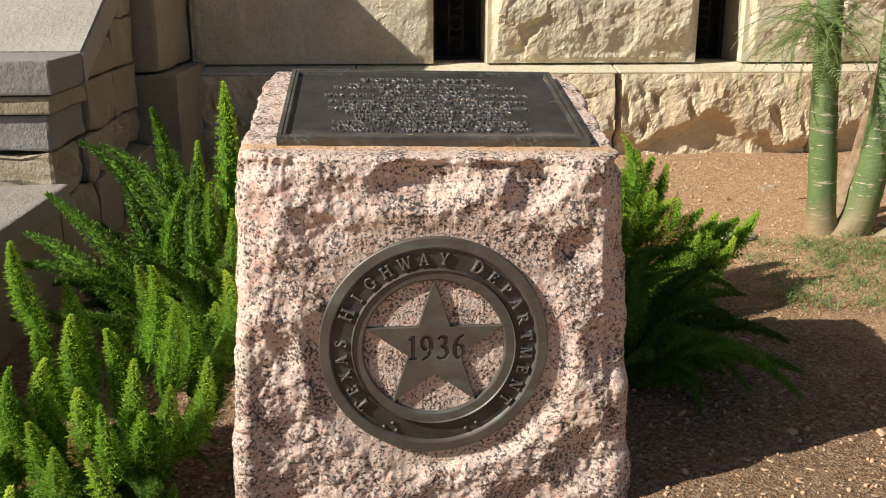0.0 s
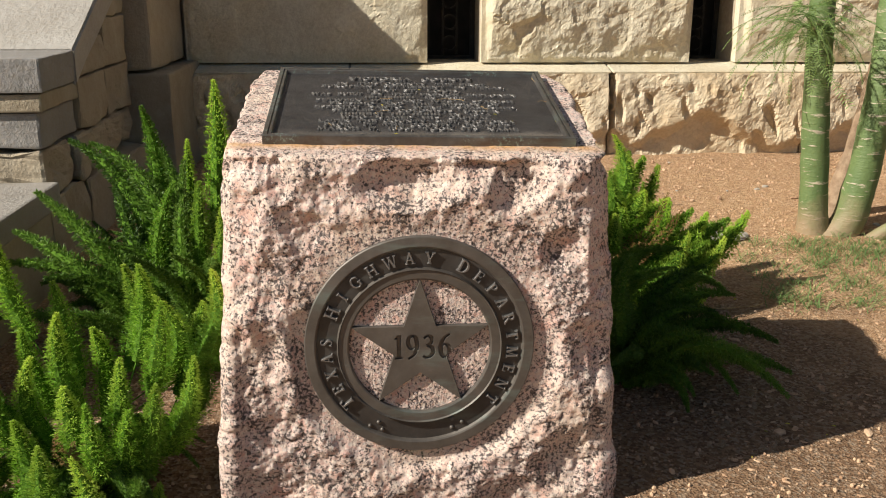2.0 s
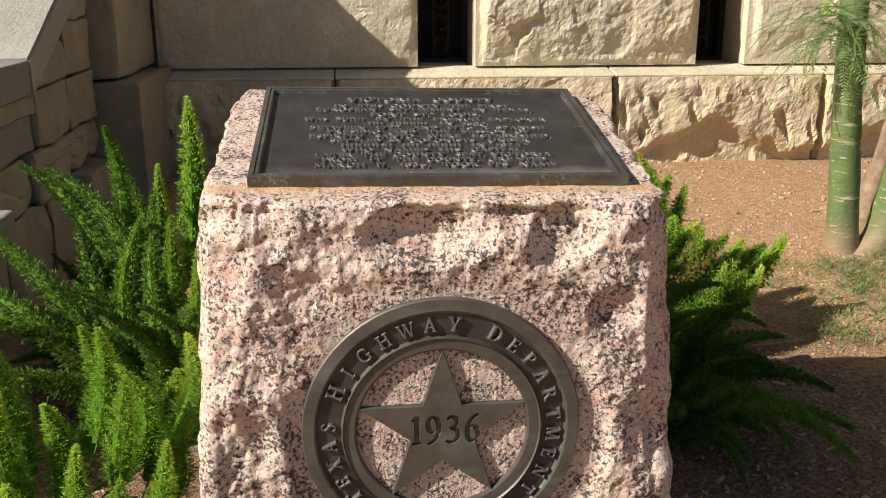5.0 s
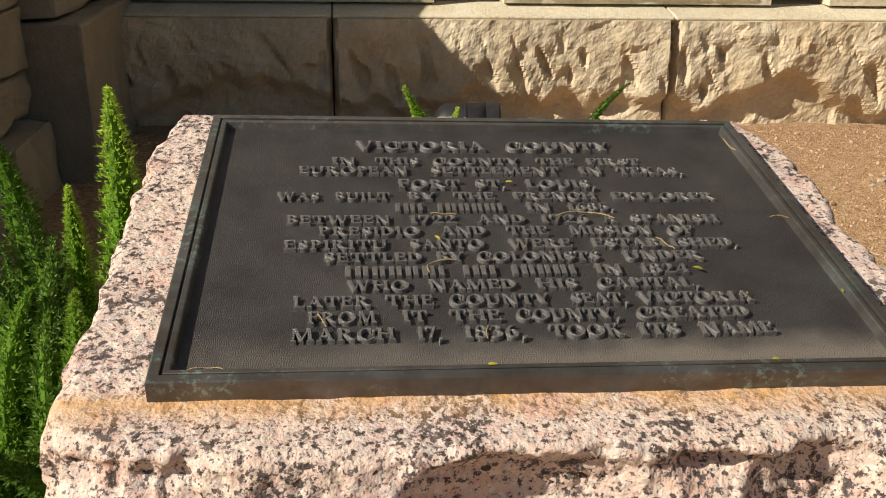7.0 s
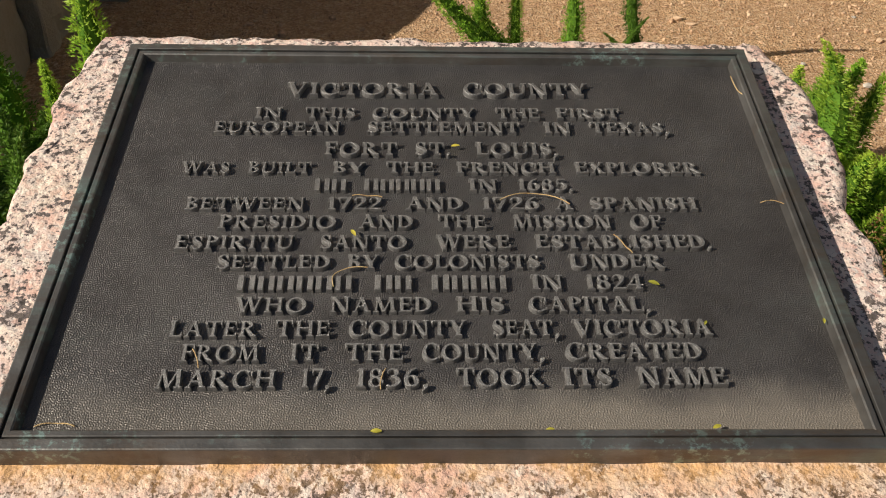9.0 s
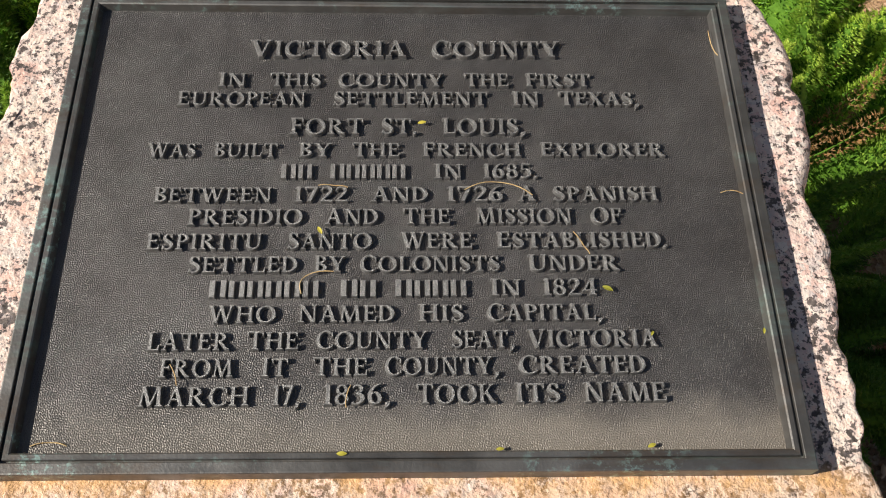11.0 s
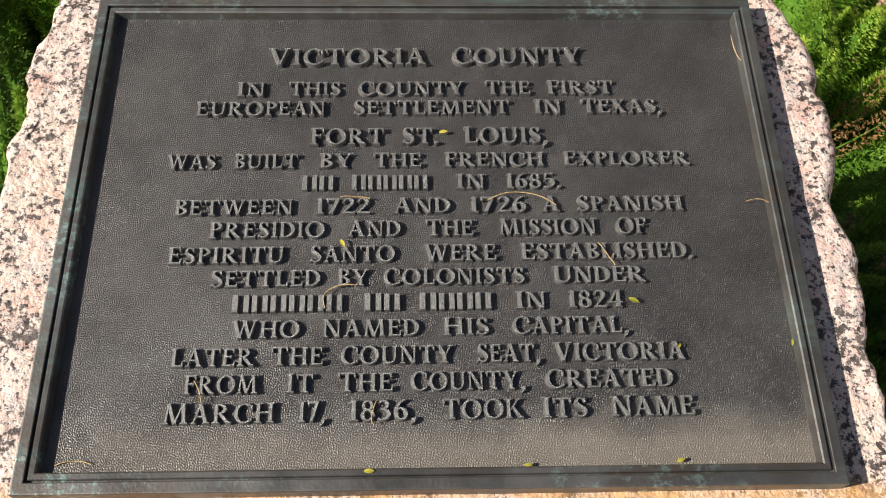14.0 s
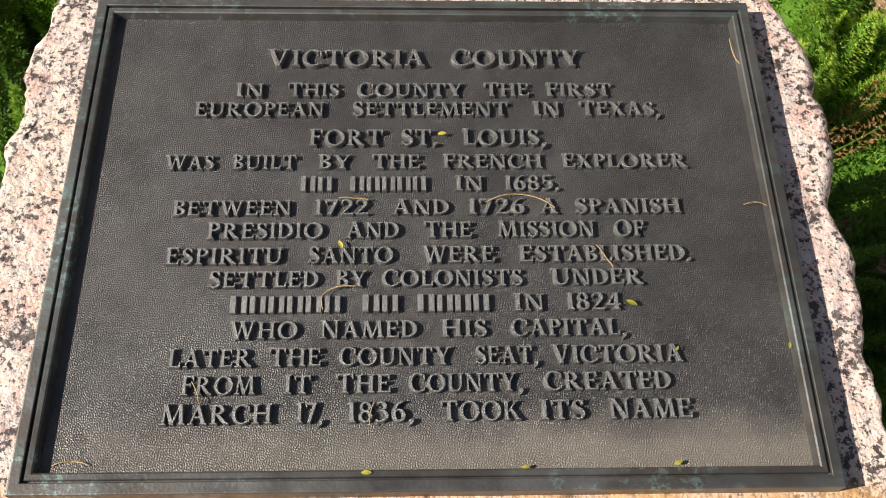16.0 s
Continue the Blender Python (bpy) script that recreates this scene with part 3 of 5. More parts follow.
def marker_stone():
    lo, hi = Vector((-0.380, -0.075, -0.30)), Vector((0.368, 0.492, 0.60))
    n = (230, 84, 250)
    index, vs, fs = {}, [], []
    # hollows left by flakes struck off the front: place, half width and height, depth, tilt
    hollows = [(0.190, 0.556, 0.080, 0.050, 0.050, 0.65), (-0.030, 0.552, 0.118, 0.052, 0.060, 0.06), (-0.275, 0.560, 0.040, 0.05, 0.020, 0.0), (-0.185, 0.540, 0.085, 0.04, 0.012, -0.3),
               (-0.225, 0.462, 0.080, 0.036, 0.022, -0.5), (0.268, 0.425, 0.050, 0.048, 0.026, 0.3), (-0.315, 0.345, 0.05, 0.06, 0.020, 0.2),
               (-0.325, 0.215, 0.055, 0.075, 0.024, 0.0), (-0.29, 0.05, 0.07, 0.05, 0.014, 0.4), (0.335, 0.21, 0.045, 0.11, 0.022, 0.1), (0.30, -0.03, 0.10, 0.075, 0.026, 0.6), (0.17, -0.13, 0.09, 0.06, 0.022, 0.3),
               (-0.30, -0.12, 0.11, 0.09, 0.026, 0.0), (0.0, -0.14, 0.10, 0.05, 0.014, 0.0), (0.31, 0.53, 0.03, 0.05, 0.014, 0.0)]
    rng = random.Random(77)
    for _ in range(16):
        w = rng.uniform(0.016, 0.048)
        hollows.append((rng.uniform(-0.36, 0.35), rng.uniform(-0.28, 0.59), w, w * rng.uniform(0.5, 0.95), w * rng.uniform(0.08, 0.18), rng.uniform(-0.8, 0.8)))
    hollows = [(a, b, c, d, e, math.cos(t), math.sin(t)) for a, b, c, d, e, t in hollows]

    def front_relief(x, z, w, fine):
        """How far the broken front stands out from the dressed bed round the emblem."""
        f = 0.005 + 0.010 * smooth(0.42, 0.26, z) + 0.008 * chips(w, 4.6, 1) + 0.0055 * chips(w + Vector((0.4, 0.2, 0)), 13, 2) + 0.0048 * chips(w, 27, 5) + 0.0022 * chips(w, 58, 9)
        cut = 0.0
        for sx, sz, rx, rz, dep, c, s in hollows:
            u, v = x - sx, z - sz
            if abs(u) < 0.12 and abs(v) < 0.12:
                e = ((u * c + v * s) / rx) ** 2 + ((v * c - u * s) / rz) ** 2
                if e < 1.0:
                    cut = max(cut, 0.66 * dep * (1.0 - e))
        f -= cut
        # the left corner is split off in one bright facet, the right one in a narrower one
        crook = 0.011 * noise.fractal(Vector((0, z * 13, 2)), 1, 2, 3)
        left = -0.290 - 0.19 * max(0.0, 0.56 - z) + crook
        f -= 0.42 * max(0.0, left - x) * smooth(0.08, 0.26, z)
        right = 0.318 + 0.05 * max(0.0, 0.5 - z) + crook
        f -= 0.85 * max(0.0, x - right)
        f -= 0.010 * smooth(0.565, 0.60, z)
        return f + 0.0030 * fine + 0.0022 * noise.noise(w * 110)

    def shape(p):
        q = Vector(max(lo[i] + 0.018, min(hi[i] - 0.018, p[i])) for i in range(3))
        nrm = (p - q).normalized()
        base = q + nrm * 0.018
        front, side, top = max(0.0, -nrm.y), abs(nrm.x), max(0.0, nrm.z)
        d = 0.0
        w = base.copy()
        fine = noise.fractal(w * 34, 0.9, 2, 3)
        push, near = 0.0, smooth(lo.y + 0.17, lo.y, base.y)
        if near > 0:
            x, z = base.x, base.z
            r = math.hypot(x + 0.005, (z - 0.223) * (1.04 if z > 0.223 else 0.93))
            # dressed bed round the emblem, with upright tool marks
            bed = 0.0011 * noise.noise(Vector((x * 190, z * 22, 0))) + 0.0010 * fine
            edge = 0.243 + 0.022 * noise.fractal(Vector((math.atan2(z - 0.223, x) * 2.2, 0.5, 4)), 1, 2, 3) + 0.03 * smooth(0.12, 0.28, x) * smooth(0.34, 0.1, z)
            k = smooth(edge, edge + 0.024 + 0.05 * smooth(0.30, 0.42, z), r)
            push = near * (bed * (1 - k) + (front_relief(x, z, w, fine) * k if k > 0 else 0.0))
        if front < 0.5:
            rough = chips(w, 5.5, 1) * 0.75 + chips(w + Vector((0.4, 0.2, 0)), 13, 2) * 0.32
            if side > 0.01:
                d += side * (0.004 + 0.013 * rough * smooth(0.60, 0.45, base.z) + 0.0025 * fine)
            if nrm.y > 0.01:
                d += nrm.y * (0.002 + 0.016 * rough * smooth(0.60, 0.45, base.z) + 0.004 * fine)
        if side > 0.01:
            d += side * 0.035 * smooth(0.55, -0.1, base.z)
        if top > 0.01:
            d += top * (0.0010 * fine + 0.0008 * noise.noise(w * 60))
        out = base + nrm * d
        out.y -= push
        # top edges are nibbled
        rim = smooth(0.07, 0.0, abs(hi.z - base.z)) * (1 - top)
        # back corners are broken off and the long edges are bitten into
        high = smooth(0.28, 0.0, hi.z - base.z)
        bite = 0.022 * max(0.0, noise.fractal(Vector((base.x * 2, base.y * 10, 4.3)), 1, 2, 3) + 0.05) + 0.010 * abs(chips(Vector((base.x * 2, base.y, 0.3 + 0.4 * base.z)), 19, 6))
        out.x += high * (0.022 * smooth(0.36, 0.48, base.y) + bite) * smooth(lo.x + 0.09, lo.x, base.x)
        out.x -= high * (0.016 * smooth(0.40, 0.48, base.y) + bite) * smooth(hi.x - 0.07, hi.x, base.x)
        out -= Vector((nrm.x, nrm.y, 0)) * rim * (0.006 + 0.040 * max(0.0, noise.fractal(w * 8, 1, 2, 3)))
        lift = smooth(-0.1, 0.55, out.z)
        out.z += lift * math.tan(radians(SLOPE)) * out.y + lift * (0.0090 - 0.0183 * out.x)
        return out

    def vert(i, j, k):
        key = (i, j, k)
        if key not in index:
            p = Vector((lo.x + (hi.x - lo.x) * i / n[0], lo.y + (hi.y - lo.y) * j / n[1], lo.z + (hi.z - lo.z) * k / n[2]))
            index[key] = len(vs)
            vs.append(shape(p))
        return index[key]

    for i in range(n[0]):
        for k in range(n[2]):
            fs.append((vert(i, 0, k), vert(i + 1, 0, k), vert(i + 1, 0, k + 1), vert(i, 0, k + 1)))
            fs.append((vert(i, n[1], k), vert(i, n[1], k + 1), vert(i + 1, n[1], k + 1), vert(i + 1, n[1], k)))
        for j in range(n[1]):
            fs.append((vert(i, j, n[2]), vert(i + 1, j, n[2]), vert(i + 1, j + 1, n[2]), vert(i, j + 1, n[2])))
    for j in range(n[1]):
        for k in range(n[2]):
            fs.append((vert(0, j, k), vert(0, j, k + 1), vert(0, j + 1, k + 1), vert(0, j + 1, k)))
            fs.append((vert(n[0], j, k), vert(n[0], j + 1, k), vert(n[0], j + 1, k + 1), vert(n[0], j, k + 1)))
    ob = part("granite_marker", (vs, fs), GRANITE, smooth=True)
    tagged(ob, "rough-hewn pink and black speckled granite block marker", "monument")


# ---- lettering ----
GLYPHS = {}
STEM_W, HAIR = 0.165, 0.085


class Glyph:
    """One raised roman capital in units of its cap height: stems, bars, arcs and brush strokes with drafted sides."""

    def __init__(self, high=0.31):
        self.vs, self.fs, self.high, self.count = [], [], high, 0

    def strip(self, pairs):
        """A closed stroke between pairs of edge points; each stroke ends a hair higher than the one before."""
        left, right = [Vector(p) for p, _ in pairs], [Vector(q) for _, q in pairs]
        ring = left + right[::-1]
        n, m = len(ring), len(left)
        area = sum(a.x * b.y - b.x * a.y for a, b in zip(ring, ring[1:] + ring[:1]))
        turn = 1 if area > 0 else -1
        out = []
        for i in range(n):
            a, b = ring[i] - ring[i - 1], ring[(i + 1) % n] - ring[i]
            d = sum((Vector((e.y, -e.x)).normalized() for e in (a, b) if e.length > 1e-6), Vector((0, 0)))
            out.append(d.normalized() * turn if d.length > 1e-6 else Vector((0, 0)))
        top = self.high + 0.0035 * self.count
        self.count += 1
        i0 = len(self.vs)
        for grow, z in ((0.030, 0.0), (0.010, top - 0.055), (0.0, top - 0.02), (-0.014, top)):
            self.vs += [(p.x + d.x * grow, p.y + d.y * grow, z) for p, d in zip(ring, out)]
        for r in range(3):
            for i in range(n):
                j = (i + 1) % n
                q = (i0 + r * n + i, i0 + r * n + j, i0 + r * n + n + j, i0 + r * n + n + i)
                self.fs.append(q if turn > 0 else q[::-1])
        t0 = i0 + 3 * n
        for i in range(m - 1):
            q = (t0 + i, t0 + i + 1, t0 + n - 2 - i, t0 + n - 1 - i)
            self.fs.append(q if turn > 0 else q[::-1])

    def serif(self, x, y, w, up):
        s = 1 if up else -1
        self.strip([((x - w / 2, y), (x - w / 2 + 0.012, y - s * 0.055)), ((x - w * 0.2, y), (x - w * 0.2, y - s * 0.085)), ((x + w * 0.2, y), (x + w * 0.2, y - s * 0.085)), ((x + w / 2, y), (x + w / 2 - 0.012, y - s * 0.055))])

    def stem(self, x, w=STEM_W, y0=0.0, y1=1.0, foot=0.34, head=0.34):
        self.strip([((x - w / 2, y0), (x + w / 2, y0)), ((x - w / 2 + 0.008, (y0 + y1) / 2), (x + w / 2 - 0.008, (y0 + y1) / 2)), ((x - w / 2, y1), (x + w / 2, y1))])
        if foot:
            self.serif(x, y0, foot, False)
        if head:
            self.serif(x, y1, head, True)

    def slant(self, x0, y0, x1, y1, w, foot=0.0, head=0.0):
        self.strip([((x0 - w / 2, y0), (x0 + w / 2, y0)), ((x1 - w / 2, y1), (x1 + w / 2, y1))])
        if foot:
            self.serif(x0, y0, foot, False)
        if head:
            self.serif(x1, y1, head, True)

    def bar(self, x0, x1, y, h=HAIR):
        self.strip([((x0, y - h / 2), (x0, y + h / 2)), ((x1, y - h / 2), (x1, y + h / 2))])

    def tick(self, x, y, s, h=0.20):
        """The beak at the end of an arm, below it for s = -1, above for 1, on both sides for 0."""
        a, b = (y - h * 0.6, y + h * 0.6) if s == 0 else (y, y + s * h)
        self.strip([((x - 0.07, a if s == 0 else y), (x - 0.02, b)), ((x + 0.025, a), (x + 0.035, b))] if s == 0 else [((x - 0.075, a), (x - 0.015, b)), ((x + 0.025, a), (x + 0.035, b))])

    def arc(self, cx, cy, rx, ry, a0, a1, tx=STEM_W * 1.05, ty=HAIR, n=14):
        pts = []
        for i in range(n + 1):
            a = radians(a0 + (a1 - a0) * i / n)
            c, s = math.cos(a), math.sin(a)
            pts.append(((cx + rx * c, cy + ry * s), (cx + (rx - tx) * c, cy + (ry - ty) * s)))
        self.strip(pts)

    def brush(self, pts, widths, n=4):
        pts = [Vector(p) for p in pts]
        fine, wid = [], []
        for i in range(len(pts) - 1):
            p0, p1, p2, p3 = pts[max(0, i - 1)], pts[i], pts[i + 1], pts[min(len(pts) - 1, i + 2)]
            for k in range(n):
                t = k / n
                fine.append(0.5 * (2 * p1 + (p2 - p0) * t + (2 * p0 - 5 * p1 + 4 * p2 - p3) * t * t + (3 * p1 - p0 - 3 * p2 + p3) * t ** 3))
                wid.append(widths[i] * (1 - t) + widths[i + 1] * t)
        fine.append(pts[-1])
        wid.append(widths[-1])
        pairs = []
        for i, p in enumerate(fine):
            d = (fine[min(i + 1, len(fine) - 1)] - fine[max(i - 1, 0)]).normalized()
            u = Vector((-d.y, d.x)) * wid[i] / 2
            pairs.append((tuple(p + u), tuple(p - u)))
        self.strip(pairs)


def draw_letter(g, ch):
    T, h = STEM_W, HAIR
    if ch == "A":
        g.slant(0.14, 0, 0.44, 1.0, h, 0.26)
        g.slant(0.72, 0, 0.42, 1.02, T, 0.32)
        g.bar(0.24, 0.62, 0.36)
    elif ch == "B":
        g.stem(0.18, T, head=0.30, foot=0.30)
        g.arc(0.26, 0.76, 0.33, 0.24, 90, -90, T * 0.9)
        g.arc(0.26, 0.26, 0.38, 0.26, 90, -90)
        for y in (h / 2, 0.52, 1 - h / 2):
            g.bar(0.16, 0.28, y)
    elif ch in "CG":
        g.arc(0.48, 0.5, 0.46, 0.52, 50, 310, n=22)
        g.tick(0.80, 0.90, -1, 0.26)
        if ch == "C":
            g.tick(0.80, 0.10, 1, 0.16)
        else:
            g.stem(0.76, T, 0.06, 0.46, 0, 0.32)
    elif ch == "D":
        g.stem(0.18, T, head=0.28, foot=0.28)
        g.arc(0.32, 0.5, 0.50, 0.5, 90, -90, T * 1.1)
        g.bar(0.16, 0.34, h / 2)
        g.bar(0.16, 0.34, 1 - h / 2)
    elif ch in "EF":
        g.stem(0.18, T, foot=0.30 if ch == "E" else 0.36, head=0.30)
        g.bar(0.16, 0.60, 1 - h / 2)
        g.tick(0.60, 0.99, -1, 0.25)
        g.bar(0.16, 0.48, 0.53)
        g.tick(0.48, 0.53, 0, 0.14)
        if ch == "E":
            g.bar(0.16, 0.64, h / 2)
            g.tick(0.64, 0.01, 1, 0.27)
    elif ch == "H":
        g.stem(0.18)
        g.stem(0.74)
        g.bar(0.2, 0.72, 0.52)
    elif ch == "I":
        g.stem(0.18)
    elif ch == "K":
        g.stem(0.18)
        g.slant(0.28, 0.42, 0.66, 1.0, h * 1.1, 0, 0.24)
        g.slant(0.76, 0.0, 0.38, 0.58, T, 0.28)
    elif ch == "L":
        g.stem(0.18, foot=0.30)
        g.bar(0.16, 0.60, h / 2)
        g.tick(0.60, 0.01, 1, 0.29)
    elif ch == "M":
        g.slant(0.14, 0, 0.22, 1.0, h, 0.26, 0.0)
        g.slant(0.52, 0.0, 0.22, 1.0, T, 0, 0.22)
        g.slant(0.52, 0.0, 0.84, 1.0, h, 0, 0)
        g.slant(0.92, 0, 0.85, 1.0, T, 0.34, 0.24)
    elif ch == "N":
        g.slant(0.16, 0, 0.16, 1.0, h, 0.28, 0.0)
        g.slant(0.72, 0.0, 0.16, 1.0, T, 0, 0.26)
        g.slant(0.76, 0.0, 0.76, 1.0, h, 0.0, 0.28)
    elif ch == "O":
        g.arc(0.5, 0.5, 0.49, 0.52, 0, 360, n=32)
    elif ch in "PR":
        g.stem(0.18, foot=0.36, head=0.28)
        g.arc(0.28, 0.73, 0.37, 0.27, 90, -90)
        g.bar(0.16, 0.30, 1 - h / 2)
        g.bar(0.16, 0.30, 0.50)
        if ch == "R":
            g.brush([(0.36, 0.48), (0.52, 0.28), (0.68, 0.09), (0.86, 0.02)], [0.14, 0.16, 0.14, 0.06])
    elif ch == "S":
        g.brush([(0.49, 0.76), (0.42, 0.92), (0.29, 0.965), (0.16, 0.90), (0.12, 0.76), (0.18, 0.64), (0.31, 0.53), (0.44, 0.42), (0.50, 0.27), (0.44, 0.11), (0.29, 0.035), (0.15, 0.09), (0.07, 0.26)],
                [0.05, 0.07, 0.085, 0.12, 0.15, 0.17, 0.18, 0.17, 0.15, 0.12, 0.085, 0.07, 0.05])
        g.tick(0.49, 0.97, -1, 0.22)
        g.tick(0.07, 0.03, 1, 0.22)
    elif ch == "T":
        g.stem(0.40, head=0)
        g.bar(0.06, 0.74, 1 - h / 2)
        g.tick(0.06, 0.99, -1, 0.24)
        g.tick(0.75, 0.99, -1, 0.24)
    elif ch == "U":
        g.stem(0.18, T, 0.34, 1.0, 0, 0.34)
        g.slant(0.74, 0.32, 0.74, 1.0, h, 0, 0.28)
        g.brush([(0.18, 0.36), (0.22, 0.14), (0.42, 0.035), (0.64, 0.12), (0.735, 0.36)], [T, 0.15, 0.10, 0.09, h])
    elif ch == "V":
        g.slant(0.46, -0.01, 0.16, 1.0, T, 0, 0.32)
        g.slant(0.46, -0.01, 0.76, 1.0, h, 0, 0.26)
    elif ch == "W":
        g.slant(0.40, -0.01, 0.14, 1.0, T, 0, 0.28)
        g.slant(0.40, -0.01, 0.62, 1.0, h, 0, 0)
        g.slant(0.86, -0.01, 0.60, 1.0, T, 0, 0.24)
        g.slant(0.86, -0.01, 1.10, 1.0, h, 0, 0.24)
    elif ch == "X":
        g.slant(0.70, 0, 0.18, 1.0, T, 0.30, 0.30)
        g.slant(0.16, 0, 0.68, 1.0, h, 0.26, 0.26)
    elif ch == "Y":
        g.stem(0.44, T, 0.0, 0.48, 0.34, 0)
        g.slant(0.43, 0.42, 0.15, 1.0, T, 0, 0.30)
        g.slant(0.46, 0.42, 0.73, 1.0, h, 0, 0.26)
    elif ch == "1":
        g.stem(0.20, T, head=0, foot=0.34)
        g.slant(0.06, 0.84, 0.17, 1.0, 0.10)
    elif ch == "2":
        g.brush([(0.08, 0.74), (0.16, 0.92), (0.32, 0.965), (0.46, 0.86), (0.46, 0.66), (0.32, 0.40), (0.10, 0.07)], [0.10, 0.08, 0.09, 0.14, 0.16, 0.12, 0.07])
        g.bar(0.06, 0.58, 0.055, 0.11)
    elif ch == "3":
        g.brush([(0.10, 0.86), (0.26, 0.965), (0.42, 0.86), (0.40, 0.66), (0.22, 0.55)], [0.07, 0.085, 0.14, 0.13, 0.07])
        g.brush([(0.22, 0.55), (0.42, 0.48), (0.49, 0.28), (0.36, 0.08), (0.18, 0.035), (0.07, 0.12)], [0.07, 0.13, 0.17, 0.12, 0.08, 0.09])
    elif ch == "4":
        g.stem(0.46, T, 0, 1.0, 0.30, 0)
        g.slant(0.08, 0.27, 0.42, 1.0, h * 1.1)
        g.bar(0.04, 0.64, 0.28, 0.09)
    elif ch == "5":
        g.bar(0.14, 0.50, 0.95, 0.10)
        g.slant(0.14, 0.56, 0.17, 0.96, h)
        g.brush([(0.13, 0.55), (0.30, 0.62), (0.46, 0.50), (0.48, 0.27), (0.35, 0.08), (0.17, 0.035), (0.06, 0.11)], [0.06, 0.09, 0.14, 0.17, 0.12, 0.08, 0.09])
    elif ch in "69":
        s = (lambda p: p) if ch == "6" else (lambda p: (0.60 - p[0], 1.0 - p[1]))
        g.brush([s(p) for p in ((0.50, 1.0), (0.28, 0.86), (0.14, 0.58), (0.13, 0.30), (0.20, 0.10), (0.32, 0.035))], [0.06, 0.11, 0.16, 0.17, 0.13, 0.09])
        g.brush([s(p) for p in ((0.32, 0.035), (0.47, 0.12), (0.51, 0.32), (0.44, 0.52), (0.31, 0.59), (0.17, 0.50))], [0.09, 0.13, 0.16, 0.13, 0.08, 0.06])
    elif ch == "7":
        g.bar(0.06, 0.56, 0.94, 0.12)
        g.tick(0.07, 0.99, -1, 0.24)
        g.slant(0.20, 0.0, 0.50, 0.95, T)
    elif ch == "8":
        g.arc(0.30, 0.75, 0.22, 0.25, 0, 360, 0.11, 0.08, 22)
        g.arc(0.30, 0.27, 0.27, 0.29, 0, 360, 0.14, 0.085, 22)
    elif ch == ".":
        g.arc(0.10, 0.08, 0.09, 0.09, 0, 360, 0.085, 0.085, 14)
    elif ch == ",":
        g.brush([(0.11, 0.12), (0.14, 0.02), (0.10, -0.10), (0.02, -0.18)], [0.17, 0.17, 0.10, 0.04])


def glyph(ch):
    """Vertices, faces and width of one raised letter, its baseline at 0 and its left edge at 0."""
    if ch not in GLYPHS:
        g = Glyph()
        draw_letter(g, ch)
        vs = np.array(g.vs)
        vs[:, 0] -= vs[:, 0].min()
        GLYPHS[ch] = vs, g.fs, vs[:, 0].max()
    return GLYPHS[ch]


def bar_glyph(wide):
    """A pair of plain upright bars of a letter's size."""
    g = Glyph()
    for x in (0.09, wide - 0.09):
        g.strip([((x - 0.085, 0), (x + 0.085, 0)), ((x - 0.085, 1), (x + 0.085, 1))])
    vs = np.array(g.vs)
    vs[:, 0] -= vs[:, 0].min()
    return vs, g.fs, vs[:, 0].max()


LETTERS = {}


def letter_mesh(name, item):
    """The shared mesh of a letter or bar, made once."""
    if name not in LETTERS:
        me = bpy.data.meshes.new("letter")
        me.from_pydata([tuple(v) for v in item[0]], [], item[1])
        me.update()
        me.materials.append(BRONZE_TEXT)
        LETTERS[name] = me
    return LETTERS[name]


def text_line(parent, z0, base, cap, *words):
    """Raised words on the plaque, in millimetres: text, left and right end. A word given as a number is that many plain upright bars."""
    for text, x0, x1 in words:
        if isinstance(text, int):
            items = [("bar", bar_glyph(0.52), 1.0 if i == 0 else 0.95) for i in range(text)]
        else:
            items = [(ch, glyph(ch), 1.0 if i == 0 or ch in ",.1234567890" else 0.95) for i, ch in enumerate(text)]
        gap = 0.045
        total = sum(g[2] * s for _, g, s in items) + gap * (len(items) - 1)
        sx = (x1 - x0) / (total * cap)
        x = x0
        for name, g, s in items:
            ob = place_under(new("letter", letter_mesh(name, g)), parent)
            c = cap / 1000
            ob.matrix_basis = Matrix.Rotation(radians(0.4), 4, "Z") @ Matrix.Translation((x / 1000, base / 1000, z0)) @ Matrix.Diagonal((c * s * sx, c * s, c, 1))
            x += (g[2] * s + gap) * cap * sx


